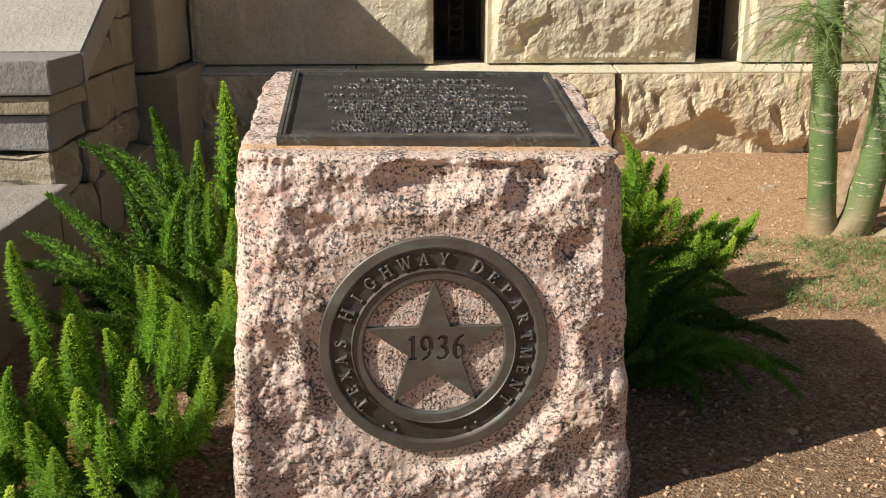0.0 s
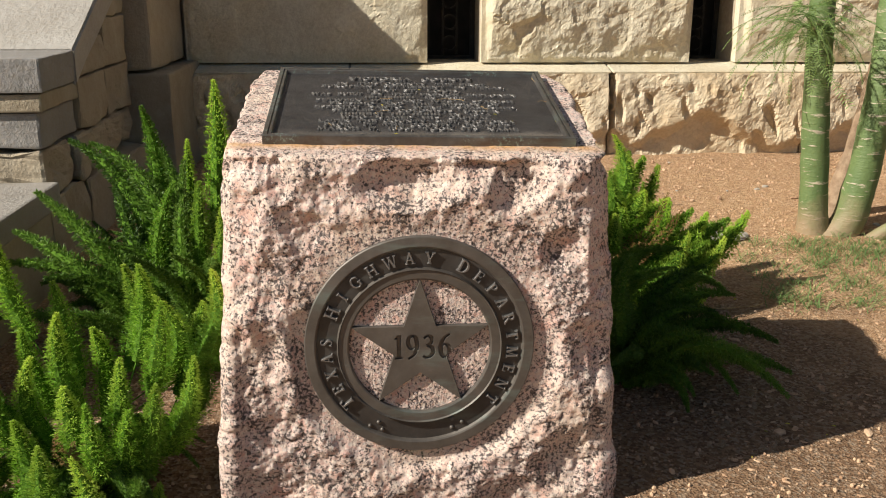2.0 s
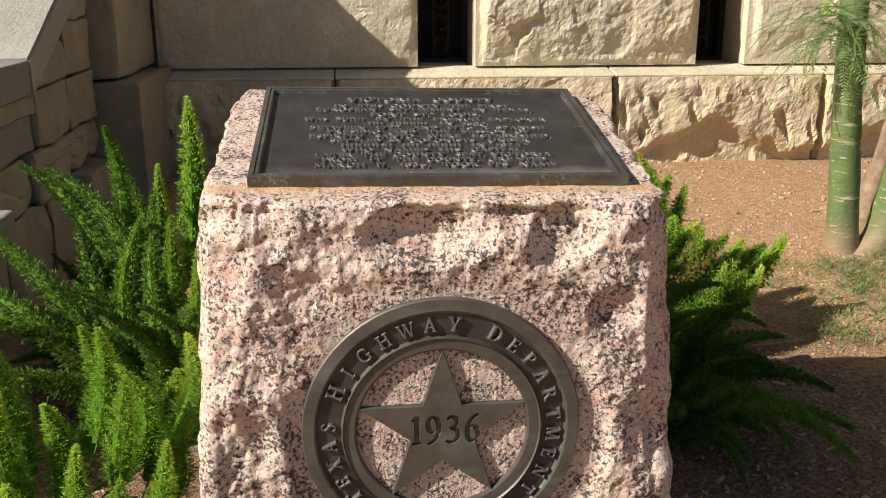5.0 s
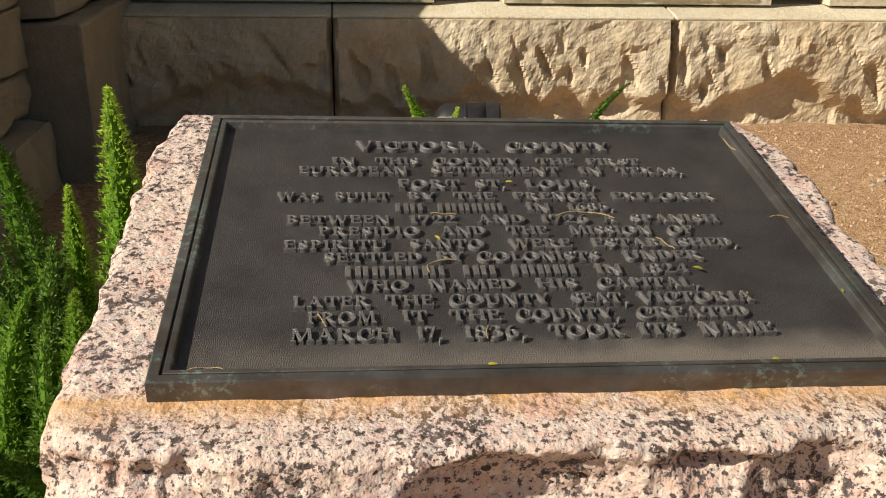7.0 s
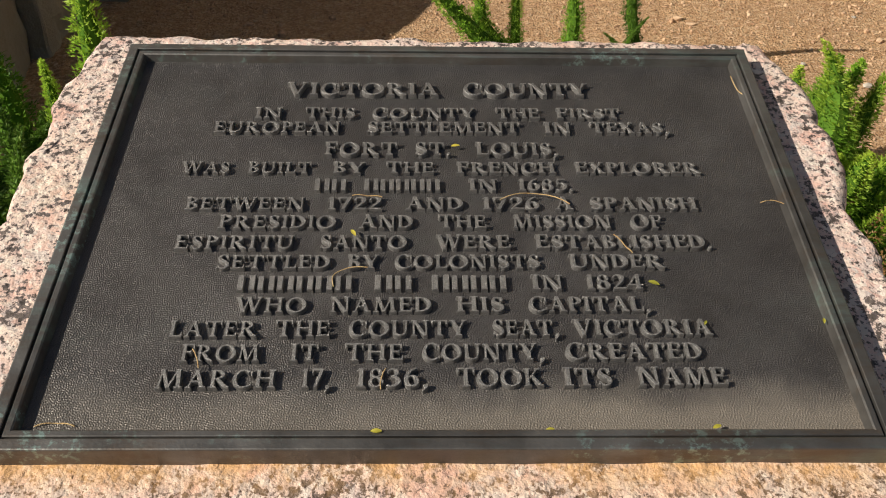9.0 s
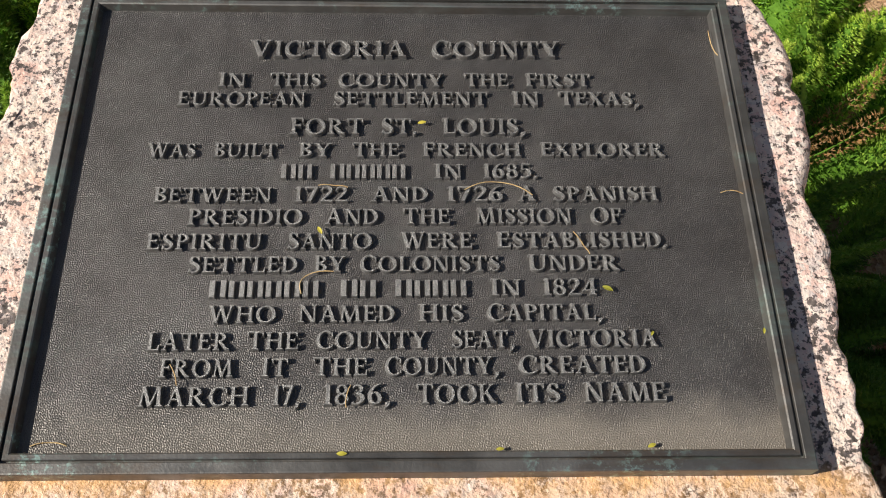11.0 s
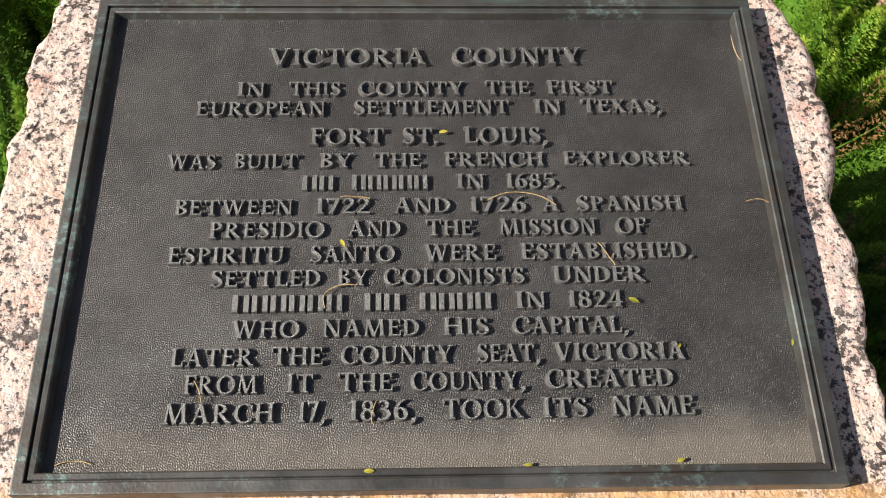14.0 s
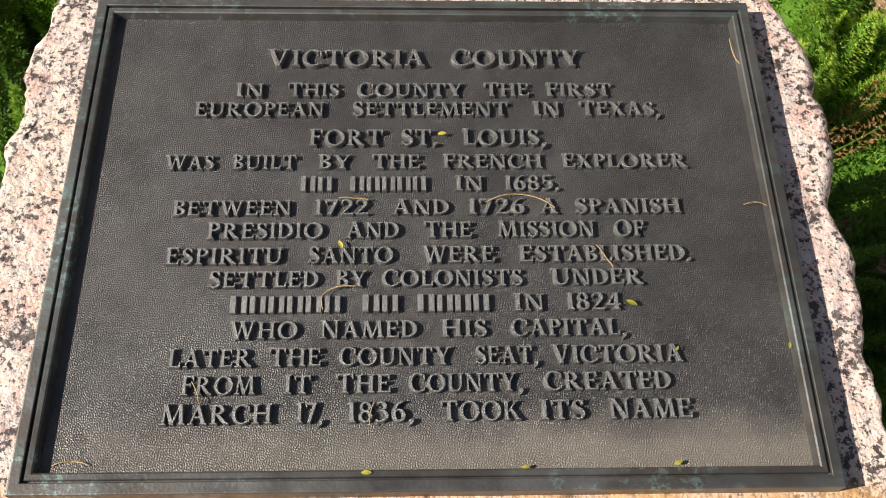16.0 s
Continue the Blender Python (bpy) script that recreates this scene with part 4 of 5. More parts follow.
def pebbled(x0, x1, y0, y1, z, step=0.00063, high=0.00023):
    """A cast field with a fine leather-like grain of short slanting ridges. Returns vertices and faces."""
    nx, ny = int((x1 - x0) / step), int((y1 - y0) / step)
    rng = np.random.default_rng(8)
    fx, fy = np.meshgrid(np.fft.fftfreq(nx), np.fft.fftfreq(ny))
    u, v = 0.82 * fx + 0.57 * fy, -0.57 * fx + 0.82 * fy
    band = np.exp(-((np.sqrt((u / 0.42) ** 2 + (v / 0.275) ** 2) - 1) / 0.30) ** 2)
    h = np.real(np.fft.ifft2(np.fft.fft2(rng.normal(size=(ny, nx))) * band))
    h = np.tanh(h / h.std() * 0.9) * high
    gx, gy = np.meshgrid(np.linspace(x0, x1, nx), np.linspace(y0, y1, ny))
    vs = np.stack([gx.ravel(), gy.ravel(), z + h.ravel()], 1)
    i = np.arange(nx * ny).reshape(ny, nx)
    fs = np.stack([i[:-1, :-1].ravel(), i[:-1, 1:].ravel(), i[1:, 1:].ravel(), i[1:, :-1].ravel()], 1)
    return vs.tolist(), fs.tolist()


def plaque():
    m = pose(-0.001, -0.006, 0.6265, SLOPE, 1.05, 0.35) @ pose(0, 0, -0.0205)
    pl = empty("bronze_plaque", m, label="dark bronze plaque with raised capitals on the granite top", category="plaque")
    W, H = 0.3045, 0.456
    prof = ((0, 0), (0, 0.0194), (0.0004, 0.0202), (0.0013, 0.0205), (0.0082, 0.0205), (0.0088, 0.0202), (0.0091, 0.0166), (0.0106, 0.0164), (0.0110, 0.0192), (0.0116, 0.0197), (0.0150, 0.0194), (0.0162, 0.0186), (0.0174, 0.0135), (0.0184, 0.0098))
    vs, fs = [], []
    for i, h in prof:
        vs += [(-W + i, i, h), (W - i, i, h), (W - i, H - i, h), (-W + i, H - i, h)]
    for r in range(len(prof) - 1):
        for k in range(4):
            l = (k + 1) % 4
            fs.append((r * 4 + k, r * 4 + l, r * 4 + 4 + l, r * 4 + 4 + k))
    fs.append((3, 2, 1, 0))
    part("rim", (vs, fs), BRONZE_RIM, pl, "moulded bronze rim with green patina")
    f = 0.0172
    fld = part("field", pebbled(-W + f, W - f, f, H - f, 0.0112), BRONZE, pl, "pebbled dark bronze field")
    z = 0.0108
    text_line(fld, z, 383.2, 18.7, ("VICTORIA", -143, 1), ("COUNTY", 24, 144))
    text_line(fld, z, 350.2, 14.9, ("IN", -169, -143), ("THIS", -123, -76), ("COUNTY", -61, 35), ("THE", 53, 94), ("FIRST", 109, 169))
    text_line(fld, z, 329.3, 15.2, ("EUROPEAN", -203, -89), ("SETTLEMENT", -65, 74), ("IN", 96, 121), ("TEXAS,", 138, 211))
    text_line(fld, z, 298.3, 17.0, ("FORT", -102, -37), ("ST.", -22, 10), ("LOUIS,", 32, 106))
    text_line(fld, z, 275.3, 14.4, ("WAS", -223, -181), ("BUILT", -166, -111), ("BY", -93, -64), ("THE", -47, -5), ("FRENCH", 14, 101), ("EXPLORER", 118, 228))
    text_line(fld, z, 253.4, 14.4, (2, -107, -80), (5, -65, 0), ("IN", 24, 49), ("1685.", 66, 114))
    text_line(fld, z, 230.5, 14.6, ("BETWEEN", -212, -113), ("1722", -95, -49), ("AND", -30, 19), ("1726", 34, 83), ("A", 95, 111), ("SPANISH", 125, 216))
    text_line(fld, z, 208.6, 15.2, ("PRESIDIO", -182, -86), ("AND", -68, -23), ("THE", -3, 37), ("MISSION", 58, 140), ("OF", 156, 182))
    text_line(fld, z, 185.7, 15.2, ("ESPIRITU", -213, -118), ("SANTO", -98, -28), ("WERE", -5, 55), ("ESTABLISHED.", 75, 218))
    text_line(fld, z, 164.7, 14.8, ("SETTLED", -177, -88), ("BY", -75, -49), ("COLONISTS", -38, 77), ("UNDER", 100, 176))
    text_line(fld, z, 142.8, 14.8, (6, -158, -70), (2, -53, -24), (4, -9, 49), ("IN", 68, 93), ("1824", 110, 155))
    text_line(fld, z, 120.9, 14.8, ("WHO", -157, -103), ("NAMED", -86, -9), ("HIS", 9, 46), ("CAPITAL,", 64, 157))
    text_line(fld, z, 98.1, 15.2, ("LATER", -202, -137), ("THE", -125, -84), ("COUNTY", -71, 17), ("SEAT,", 35, 85), ("VICTORIA", 95, 199))
    text_line(fld, z, 76.2, 15.2, ("FROM", -190, -133), ("IT", -112, -91), ("THE", -73, -30), ("COUNTY,", -17, 72), ("CREATED", 87, 187))
    text_line(fld, z, 53.3, 15.8, ("MARCH", -203, -119), ("17,", -102, -81), ("1836,", -64, -12), ("TOOK", 7, 69), ("ITS", 83, 118), ("NAME", 136, 200))
    return m


def emblem():
    """The round seal on the front: its own plane has x to the right, y up and z towards the viewer."""
    em = empty("bronze_emblem", pose(-0.0085, -0.0722, 0.2215, 90, 0, 0) @ Matrix.Scale(1.022, 4), label="round weathered bronze star emblem fixed to the granite front", category="emblem")
    part("outer_ring", lathe([(0.199, 0.0), (0.2225, 0.0), (0.2225, 0.010), (0.2205, 0.0125), (0.203, 0.0135), (0.200, 0.012), (0.197, 0.006)]), BRONZE_SEAL, em)
    band = part("letter_band", lathe([(0.158, 0.0), (0.199, 0.0), (0.199, 0.0068), (0.158, 0.0068)]), BRONZE_DARK, em, "dark recessed bronze band")
    part("inner_ring", lathe([(0.137, 0.0), (0.160, 0.0), (0.161, 0.006), (0.158, 0.0158), (0.156, 0.0125), (0.140, 0.0125), (0.137, 0.011)]), BRONZE_SEAL, em)
    # star with the year cut into it
    def outline(R, r):
        return [((R, r)[i % 2] * math.cos(math.pi / 2 + i * math.pi / 5), (R, r)[i % 2] * math.sin(math.pi / 2 + i * math.pi / 5)) for i in range(10)]
    vs, fs, x = [], [], -5.05
    for ch in "1936":
        g = glyph(ch)
        fs += [tuple(i + len(vs) for i in q) for q in g[1]]
        vs += [(x + v[0] * 4.5, -2.35 + v[1] * 4.9, 0.6 - v[2] * 2.6) for v in g[0]]
        x += g[2] * 4.5 + 0.42
    cutter = bmesh.new()
    seen = [cutter.verts.new(v) for v in vs]
    for q in fs:
        cutter.faces.new([seen[i] for i in q[::-1]])
    bmesh.ops.holes_fill(cutter, edges=[e for e in cutter.edges if e.is_boundary], sides=0)
    bmesh.ops.recalc_face_normals(cutter, faces=cutter.faces[:])
    cut_mesh = bpy.data.meshes.new("year_cut")
    cutter.to_mesh(cut_mesh)
    cutter.free()
    cut = new("year_cut", cut_mesh)
    edge = [(x * 100, y * 100) for x, y in outline(0.139, 0.0535)]
    vs = [(x, y, -0.35) for x, y in edge] + [(x * 0.985, y * 0.985, 0.35) for x, y in edge]
    fs = [(i, (i + 1) % 10, 10 + (i + 1) % 10, 10 + i) for i in range(10)] + [tuple(range(10, 20)), tuple(range(9, -1, -1))]
    face = bpy.data.meshes.new("star_face")
    face.from_pydata(vs, [], fs)
    tmp = new("star_shape", face)
    mod = tmp.modifiers.new("cut", "BOOLEAN")
    mod.operation, mod.object, mod.solver, mod.use_self = "DIFFERENCE", cut, "EXACT", True
    dg = bpy.context.evaluated_depsgraph_get()
    dg.update()
    me = bpy.data.meshes.new_from_object(tmp.evaluated_get(dg))
    bpy.data.objects.remove(tmp)
    bpy.data.objects.remove(cut)
    me.transform(Matrix.Scale(0.01, 4))
    part("star_face", me, BRONZE_SEAL, em, "bronze star with 1936 cut into it", m=pose(0, 0, 0.0095))
    big, small = outline(0.1395, 0.054), outline(0.139, 0.0535)
    vs = [(x, y, 0) for x, y in big] + [(x, y, 0.0062) for x, y in small]
    fs = [(i, (i + 1) % 10, 10 + (i + 1) % 10, 10 + i) for i in range(10)] + [tuple(range(10, 20)), tuple(range(9, -1, -1))]
    part("star", (vs, fs), BRONZE_DARK, em)
    # lettering round the band
    for word, a0, a1 in (("TEXAS", 219, 176), ("HIGHWAY", 156.5, 84), ("DEPARTMENT", 62.5, -38.5)):
        for i, ch in enumerate(word):
            g = glyph(ch)
            cap = 0.0255 if i == 0 else 0.0225
            a = radians(a0 + (a1 - a0) * i / (len(word) - 1))
            ob = place_under(new("letter", letter_mesh("arc " + ch, g)), band)
            ob.matrix_basis = Matrix.Rotation(a - math.pi / 2, 4, "Z") @ Matrix.Translation((-g[2] / 2 * cap, 0.169, 0.0066)) @ Matrix.Scale(cap, 4)
    for x, y in ((-0.099, -0.166), (-0.082, -0.159), (-0.075, -0.175), (0.063, -0.156), (0.083, -0.163), (0.063, -0.175)):
        bm = bmesh.new()
        bmesh.ops.create_uvsphere(bm, u_segments=10, v_segments=6, radius=0.0045, matrix=Matrix.Translation((x, y, 0.0075)))
        part("stud", bm, BRONZE_SEAL, em, smooth=True)


# ---- ferns ----
def plume_mesh(seed, length, radius, bend, count=540, material=None, point=2.0):
    """One foxtail plume: a bent stem set all round with tufts of fine needles; it rises along z from 0."""
    rng = np.random.default_rng(seed)
    vs, fs = [], []

    def axis(t):
        return Vector((bend * (t * t - t), 0.3 * bend * t * (1 - t), length * t)) if t > 0 else Vector((-bend * t, 0.3 * bend * t, length * t))

    a, b = tube([axis(t / 8) for t in range(-4, 9)], [0.0020 - 0.0016 * max(t, 0) / 8 for t in range(-4, 9)], 5)
    vs += a
    fs += b
    dark_faces = len(fs)
    def profile(t):
        return radius * min(1.0, 0.60 + 1.6 * t) * (1 - max(0.0, (t - 0.2) / 0.8) ** point * 0.92)

    # solid core added behind the needles; the plume's inner shade is its dark green
    if material is not FERN_DRY:
        ts = [0.02 + 0.94 * i / 9 for i in range(10)]
        a, b = tube([axis(t) for t in ts], [profile(t) * 0.5 for t in ts], 7)
        fs += [tuple(i + len(vs) for i in q) for q in b]
        vs += a
        dark_faces = len(fs)
    for c in range(count):
        t = 0.03 + 0.97 * ((c + rng.random()) / count)
        prof = profile(t)
        p = axis(t)
        d = (axis(min(1, t + 0.02)) - axis(t - 0.02)).normalized()
        ang = c * 2.399 + rng.normal() * 0.25
        u = Vector((math.cos(ang), math.sin(ang), 0))
        u = (u - d * u.dot(d)).normalized()
        out = (u + d * rng.uniform(0.3, 0.8)).normalized()
        lump = rng.uniform(0.72, 1.08)
        for k in range(6):
            e = Vector(rng.normal(size=3)).normalized()
            e = (e * 0.9 + out * 0.9 + d * 0.4).normalized()
            s = p + (out * rng.uniform(0.55, 0.92) + e * 0.12) * prof * lump
            ln = rng.uniform(0.006, 0.012) * (0.5 + 0.5 * prof / radius)
            w = e.cross(Vector(rng.normal(size=3))).normalized() * (0.0011 + 0.0006 * rng.random())
            i = len(vs)
            vs += [s - w, s + w, s + e * ln]
            fs.append((i, i + 1, i + 2))
    me = bpy.data.meshes.new("plume")
    me.from_pydata([tuple(v) for v in vs], [], fs)
    me.materials.append(material or FERN)
    me.materials.append(STEM_AND_CORE)
    me.polygons.foreach_set("material_index", [1] * dark_faces + [0] * (len(fs) - dark_faces))
    return me


PLUMES = []


def plume(fern, base, tip, k, fat=1.0, dry=False, old=False):
    """One plume of a fern from its base to its tip, in the fern's space, made from one of the shared shapes. old: the
    arched shapes in the shade-dark green.
    """
    if not PLUMES:
        for i, bend in enumerate((0.06, 0.14, 0.03, 0.18, 0.09, 0.22)):
            PLUMES.append(plume_mesh(40 + i, 0.40, (0.040, 0.036, 0.043, 0.038, 0.035, 0.041)[i], bend))
        PLUMES.append(plume_mesh(60, 0.40, 0.026, 0.12, 160, FERN_DRY))
        for i, bend in enumerate((0.26, 0.18, 0.36)):
            PLUMES.append(plume_mesh(80 + i, 0.40, 0.036, bend, 620, FERN_SHADED, 1.15))
    base, tip = Vector(base), Vector(tip)
    d = tip - base
    s = d.length / 0.40
    turn = d.to_track_quat("Z", "Y").to_matrix().to_4x4()
    out = turn.inverted() @ Vector((d.x, d.y, 0))
    spin = Matrix.Rotation(math.atan2(out.y, out.x) + (0.0 if old else math.pi) + 0.5 * math.sin(k * 7.7), 4, "Z")
    wide = fat * (0.70 + 0.30 * s)
    ob = place_under(new("plume", PLUMES[6 if dry else 7 + k % 3 if old else k % 6]), fern)
    ob.matrix_basis = Matrix.Translation(base) @ turn @ spin @ Matrix.Diagonal((wide, wide, s, 1))
    return ob


def fern_plant(x, y, tips, fill, spread, height, seed, label, fat=1.0, dry=0, lean=(0, 0), root=0.6, reach=0.3, level=0.0, old=False):
    """A foxtail fern: plumes to the given tips, and more of them all round. root: how far out along its way a plume
    starts. old: plumes in the shade-dark green.
    """
    z = ground_z(x, y) - 0.01
    fern = empty("foxtail_fern", pose(x, y, z), label=label, category="fern", group="ferns by the marker")
    rng = random.Random(seed)
    k = seed
    for tx, ty, tz in tips:
        base = Vector(((tx - x) * root, (ty - y) * root, level * (tz - z)))
        d = Vector((tx - x, ty - y, tz - z)) - base
        if d.length > reach:
            base = base + d * (1 - reach * rng.uniform(0.8, 1.0) / d.length)
        plume(fern, base, (tx - x, ty - y, tz - z), k, fat * rng.uniform(0.95, 1.25), False, old)
        k += 1
    for i in range(fill):
        a, r = i * 2.399 + rng.uniform(-0.3, 0.3), math.sqrt((i + 0.5) / fill)
        h = height * rng.uniform(0.6, 1.0) * (1 - 0.55 * r * r)
        bx, by = math.cos(a) * r * spread * root * 0.8, math.sin(a) * r * spread * root * 0.8
        px, py = math.cos(a) * r * spread + lean[0], math.sin(a) * r * spread + lean[1]
        if -0.46 < x + px < 0.45 and -0.16 < y + py < 0.56 or x + px < -1.12 and y + py > 0.15 and h < 0.5:
            continue
        if -0.44 < x + bx < 0.43 and -0.14 < y + by < 0.54:
            continue
        tip, low = Vector((px, py, h)), Vector((bx, by, level * h))
        far = (tip - low).length
        if far > reach:
            low = low.lerp(tip, 1 - reach * rng.uniform(0.7, 1.0) / far)
        plume(fern, low, tip, k, fat * rng.uniform(0.85, 1.15), i < dry, old)
        k += 1
    return fern


def ferns():
    dry = empty("dry_fern", pose(0.62, 0.80, ground_z(0.62, 0.8)), label="brown dried fern sprigs among the green plumes", category="fern")
    for k, (a, b) in enumerate((((-0.02, -0.02, 0.22), (0.17, 0.08, 0.41)), ((0.0, -0.02, 0.20), (0.19, 0.0, 0.38)), ((-0.05, 0.02, 0.2), (0.12, 0.14, 0.40)))):
        plume(dry, a, b, k, 1.0, True)
    tuft = empty("dry_fern", pose(-0.70, -0.02, ground_z(-0.70, -0.02)), label="small brown dried tuft among green plumes", category="fern")
    for k, (a, b) in enumerate((((0.0, 0.0, 0.10), (0.03, -0.03, 0.19)), ((0.0, 0.0, 0.10), (-0.04, -0.02, 0.18)), ((0.0, 0.0, 0.10), (0.0, -0.05, 0.17)))):
        plume(tuft, a, b, k, 1.0, True)
    fern_plant(-0.60, 0.72, ((-0.772, 1.0, 0.555), (-0.556, 0.66, 0.40), (-0.632, 0.70, 0.39), (-0.48, 0.52, 0.36)), 0, 0.3, 0.4, 3, "tall bright green foxtail fern beside the granite block", 1.15, root=0.55, reach=0.50)
    fern_plant(-0.60, 0.95, ((-0.552, 0.965, 0.632), (-0.64, 0.97, 0.46)), 0, 0.3, 0.4, 2, "slender upright foxtail fern behind the granite block", 1.0, root=0.4, reach=0.5)
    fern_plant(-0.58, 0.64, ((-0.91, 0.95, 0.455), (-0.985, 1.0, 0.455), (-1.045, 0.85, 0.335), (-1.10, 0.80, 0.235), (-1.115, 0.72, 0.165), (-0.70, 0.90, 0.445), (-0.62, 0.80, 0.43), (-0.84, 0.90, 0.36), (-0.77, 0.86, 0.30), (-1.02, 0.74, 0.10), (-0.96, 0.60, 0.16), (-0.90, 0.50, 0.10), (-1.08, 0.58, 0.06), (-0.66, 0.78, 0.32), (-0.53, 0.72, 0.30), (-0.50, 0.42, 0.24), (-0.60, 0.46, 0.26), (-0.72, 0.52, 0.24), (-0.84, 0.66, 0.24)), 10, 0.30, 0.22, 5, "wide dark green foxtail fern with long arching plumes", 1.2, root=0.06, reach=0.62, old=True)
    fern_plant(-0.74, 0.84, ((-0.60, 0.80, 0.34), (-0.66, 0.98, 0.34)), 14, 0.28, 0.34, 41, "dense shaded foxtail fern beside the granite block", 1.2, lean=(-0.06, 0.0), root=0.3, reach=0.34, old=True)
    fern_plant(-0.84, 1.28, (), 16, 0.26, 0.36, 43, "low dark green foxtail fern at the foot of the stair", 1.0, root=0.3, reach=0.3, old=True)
    fern_plant(-0.66, 0.08, ((-0.886, 0.15, 0.39), (-0.80, 0.20, 0.28), (-0.645, 0.20, 0.315), (-0.60, 0.15, 0.33), (-0.565, 0.12, 0.27), (-0.535, 0.05, 0.28), (-0.44, 0.12, 0.325), (-0.47, 0.16, 0.24), (-0.50, 0.10, 0.19), (-0.745, 0.05, 0.26), (-0.79, 0.0, 0.185), (-0.535, -0.05, 0.14), (-0.66, -0.10, 0.125), (-0.715, -0.05, 0.14), (-0.70, 0.12, 0.20), (-0.62, 0.02, 0.17), (-0.86, 0.0, 0.17), (-0.84, 0.10, 0.21), (-0.47, 0.02, 0.17), (-0.59, -0.06, 0.09), (-0.93, 0.06, 0.22)), 12, 0.26, 0.10, 7, "bushy bright green foxtail fern with upright plumes", 1.15, root=0.38, reach=0.27)
    fern_plant(-0.74, -0.20, ((-0.655, -0.22, 0.075), (-0.72, -0.20, 0.09), (-0.79, -0.12, 0.105), (-0.70, -0.30, 0.02), (-0.77, -0.28, 0.06), (-0.84, -0.20, 0.10), (-0.66, -0.36, -0.03)), 8, 0.20, 0.08, 11, "low tuft of short rounded foxtail plumes", 1.15, root=0.35, reach=0.22)
    # undergrowth added to darken sunlit soil; shade is put into its green
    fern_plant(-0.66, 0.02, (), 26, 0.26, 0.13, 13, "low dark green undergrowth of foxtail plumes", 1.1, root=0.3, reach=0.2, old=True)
    fern_plant(-1.02, -0.02, ((-1.0, 0.1, 0.3), (-0.95, 0.0, 0.2), (-0.92, -0.1, 0.15)), 16, 0.28, 0.22, 15, "bushy green foxtail fern at the edge of the bed", 1.15, root=0.3, reach=0.24)
    fern_plant(-0.96, -0.42, (), 16, 0.24, 0.14, 17, "low green foxtail fern with short plumes", 1.15, root=0.3, reach=0.2)
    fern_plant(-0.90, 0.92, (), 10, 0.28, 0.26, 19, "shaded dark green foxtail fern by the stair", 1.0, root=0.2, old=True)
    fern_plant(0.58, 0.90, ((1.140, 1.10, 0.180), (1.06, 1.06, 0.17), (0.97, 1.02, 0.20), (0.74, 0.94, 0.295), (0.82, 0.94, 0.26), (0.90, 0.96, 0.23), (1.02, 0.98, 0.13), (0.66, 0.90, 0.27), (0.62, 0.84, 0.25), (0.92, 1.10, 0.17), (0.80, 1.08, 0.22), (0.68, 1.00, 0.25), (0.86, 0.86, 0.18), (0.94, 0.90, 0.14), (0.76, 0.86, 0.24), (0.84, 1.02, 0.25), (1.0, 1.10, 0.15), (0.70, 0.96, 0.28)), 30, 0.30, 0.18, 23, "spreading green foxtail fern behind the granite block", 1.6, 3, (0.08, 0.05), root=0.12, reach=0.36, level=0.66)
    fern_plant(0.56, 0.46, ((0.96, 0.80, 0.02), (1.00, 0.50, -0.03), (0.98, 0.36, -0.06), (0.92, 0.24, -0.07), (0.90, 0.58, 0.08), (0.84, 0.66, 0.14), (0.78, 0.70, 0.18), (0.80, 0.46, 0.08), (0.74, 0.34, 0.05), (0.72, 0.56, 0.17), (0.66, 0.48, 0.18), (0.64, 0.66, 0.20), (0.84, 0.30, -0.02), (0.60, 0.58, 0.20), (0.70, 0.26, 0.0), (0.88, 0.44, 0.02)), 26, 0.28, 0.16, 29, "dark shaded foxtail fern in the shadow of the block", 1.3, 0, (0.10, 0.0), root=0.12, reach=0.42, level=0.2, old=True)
    fern_plant(0.52, 1.00, ((0.85, 1.18, 0.325), (0.80, 1.18, 0.355), (0.66, 1.05, 0.45), (0.74, 1.15, 0.38), (0.70, 1.10, 0.31), (0.60, 1.10, 0.34), (0.78, 1.10, 0.27), (0.50, 0.74, 0.36), (0.56, 0.80, 0.35), (0.46, 0.82, 0.38), (0.62, 0.92, 0.36)), 8, 0.16, 0.2, 27, "yellow-green foxtail fern leaning out from behind the block", 1.5, root=0.2, reach=0.36, level=0.55)
    fern_plant(0.34, 1.16, ((-0.048, 1.12, 0.600), (0.07, 1.18, 0.46)), 3, 0.16, 0.36, 31, "green foxtail fern between the marker and the wall", 0.85, root=0.02, reach=0.46, level=0.40)
    fern_plant(0.22, 1.74, ((0.13, 1.74, 0.41), (0.20, 1.75, 0.36), (0.31, 1.746, 0.365)), 5, 0.16, 0.28, 33, "small green foxtail fern near the flood lamp", 0.8, root=0.4, reach=0.42)
    fern_plant(0.52, 1.90, ((0.634, 1.9, 0.44),), 4, 0.12, 0.24, 35, "single leaning foxtail fern sprout near the wall", 0.75, root=0.1, reach=0.45, old=True)
    fern_plant(0.82, 1.42, ((0.90, 1.50, 0.20), (0.80, 1.45, 0.22), (0.72, 1.4, 0.20)), 12, 0.24, 0.18, 37, "low green foxtail fern with some dry fronds", 1.1, 4, root=0.3)


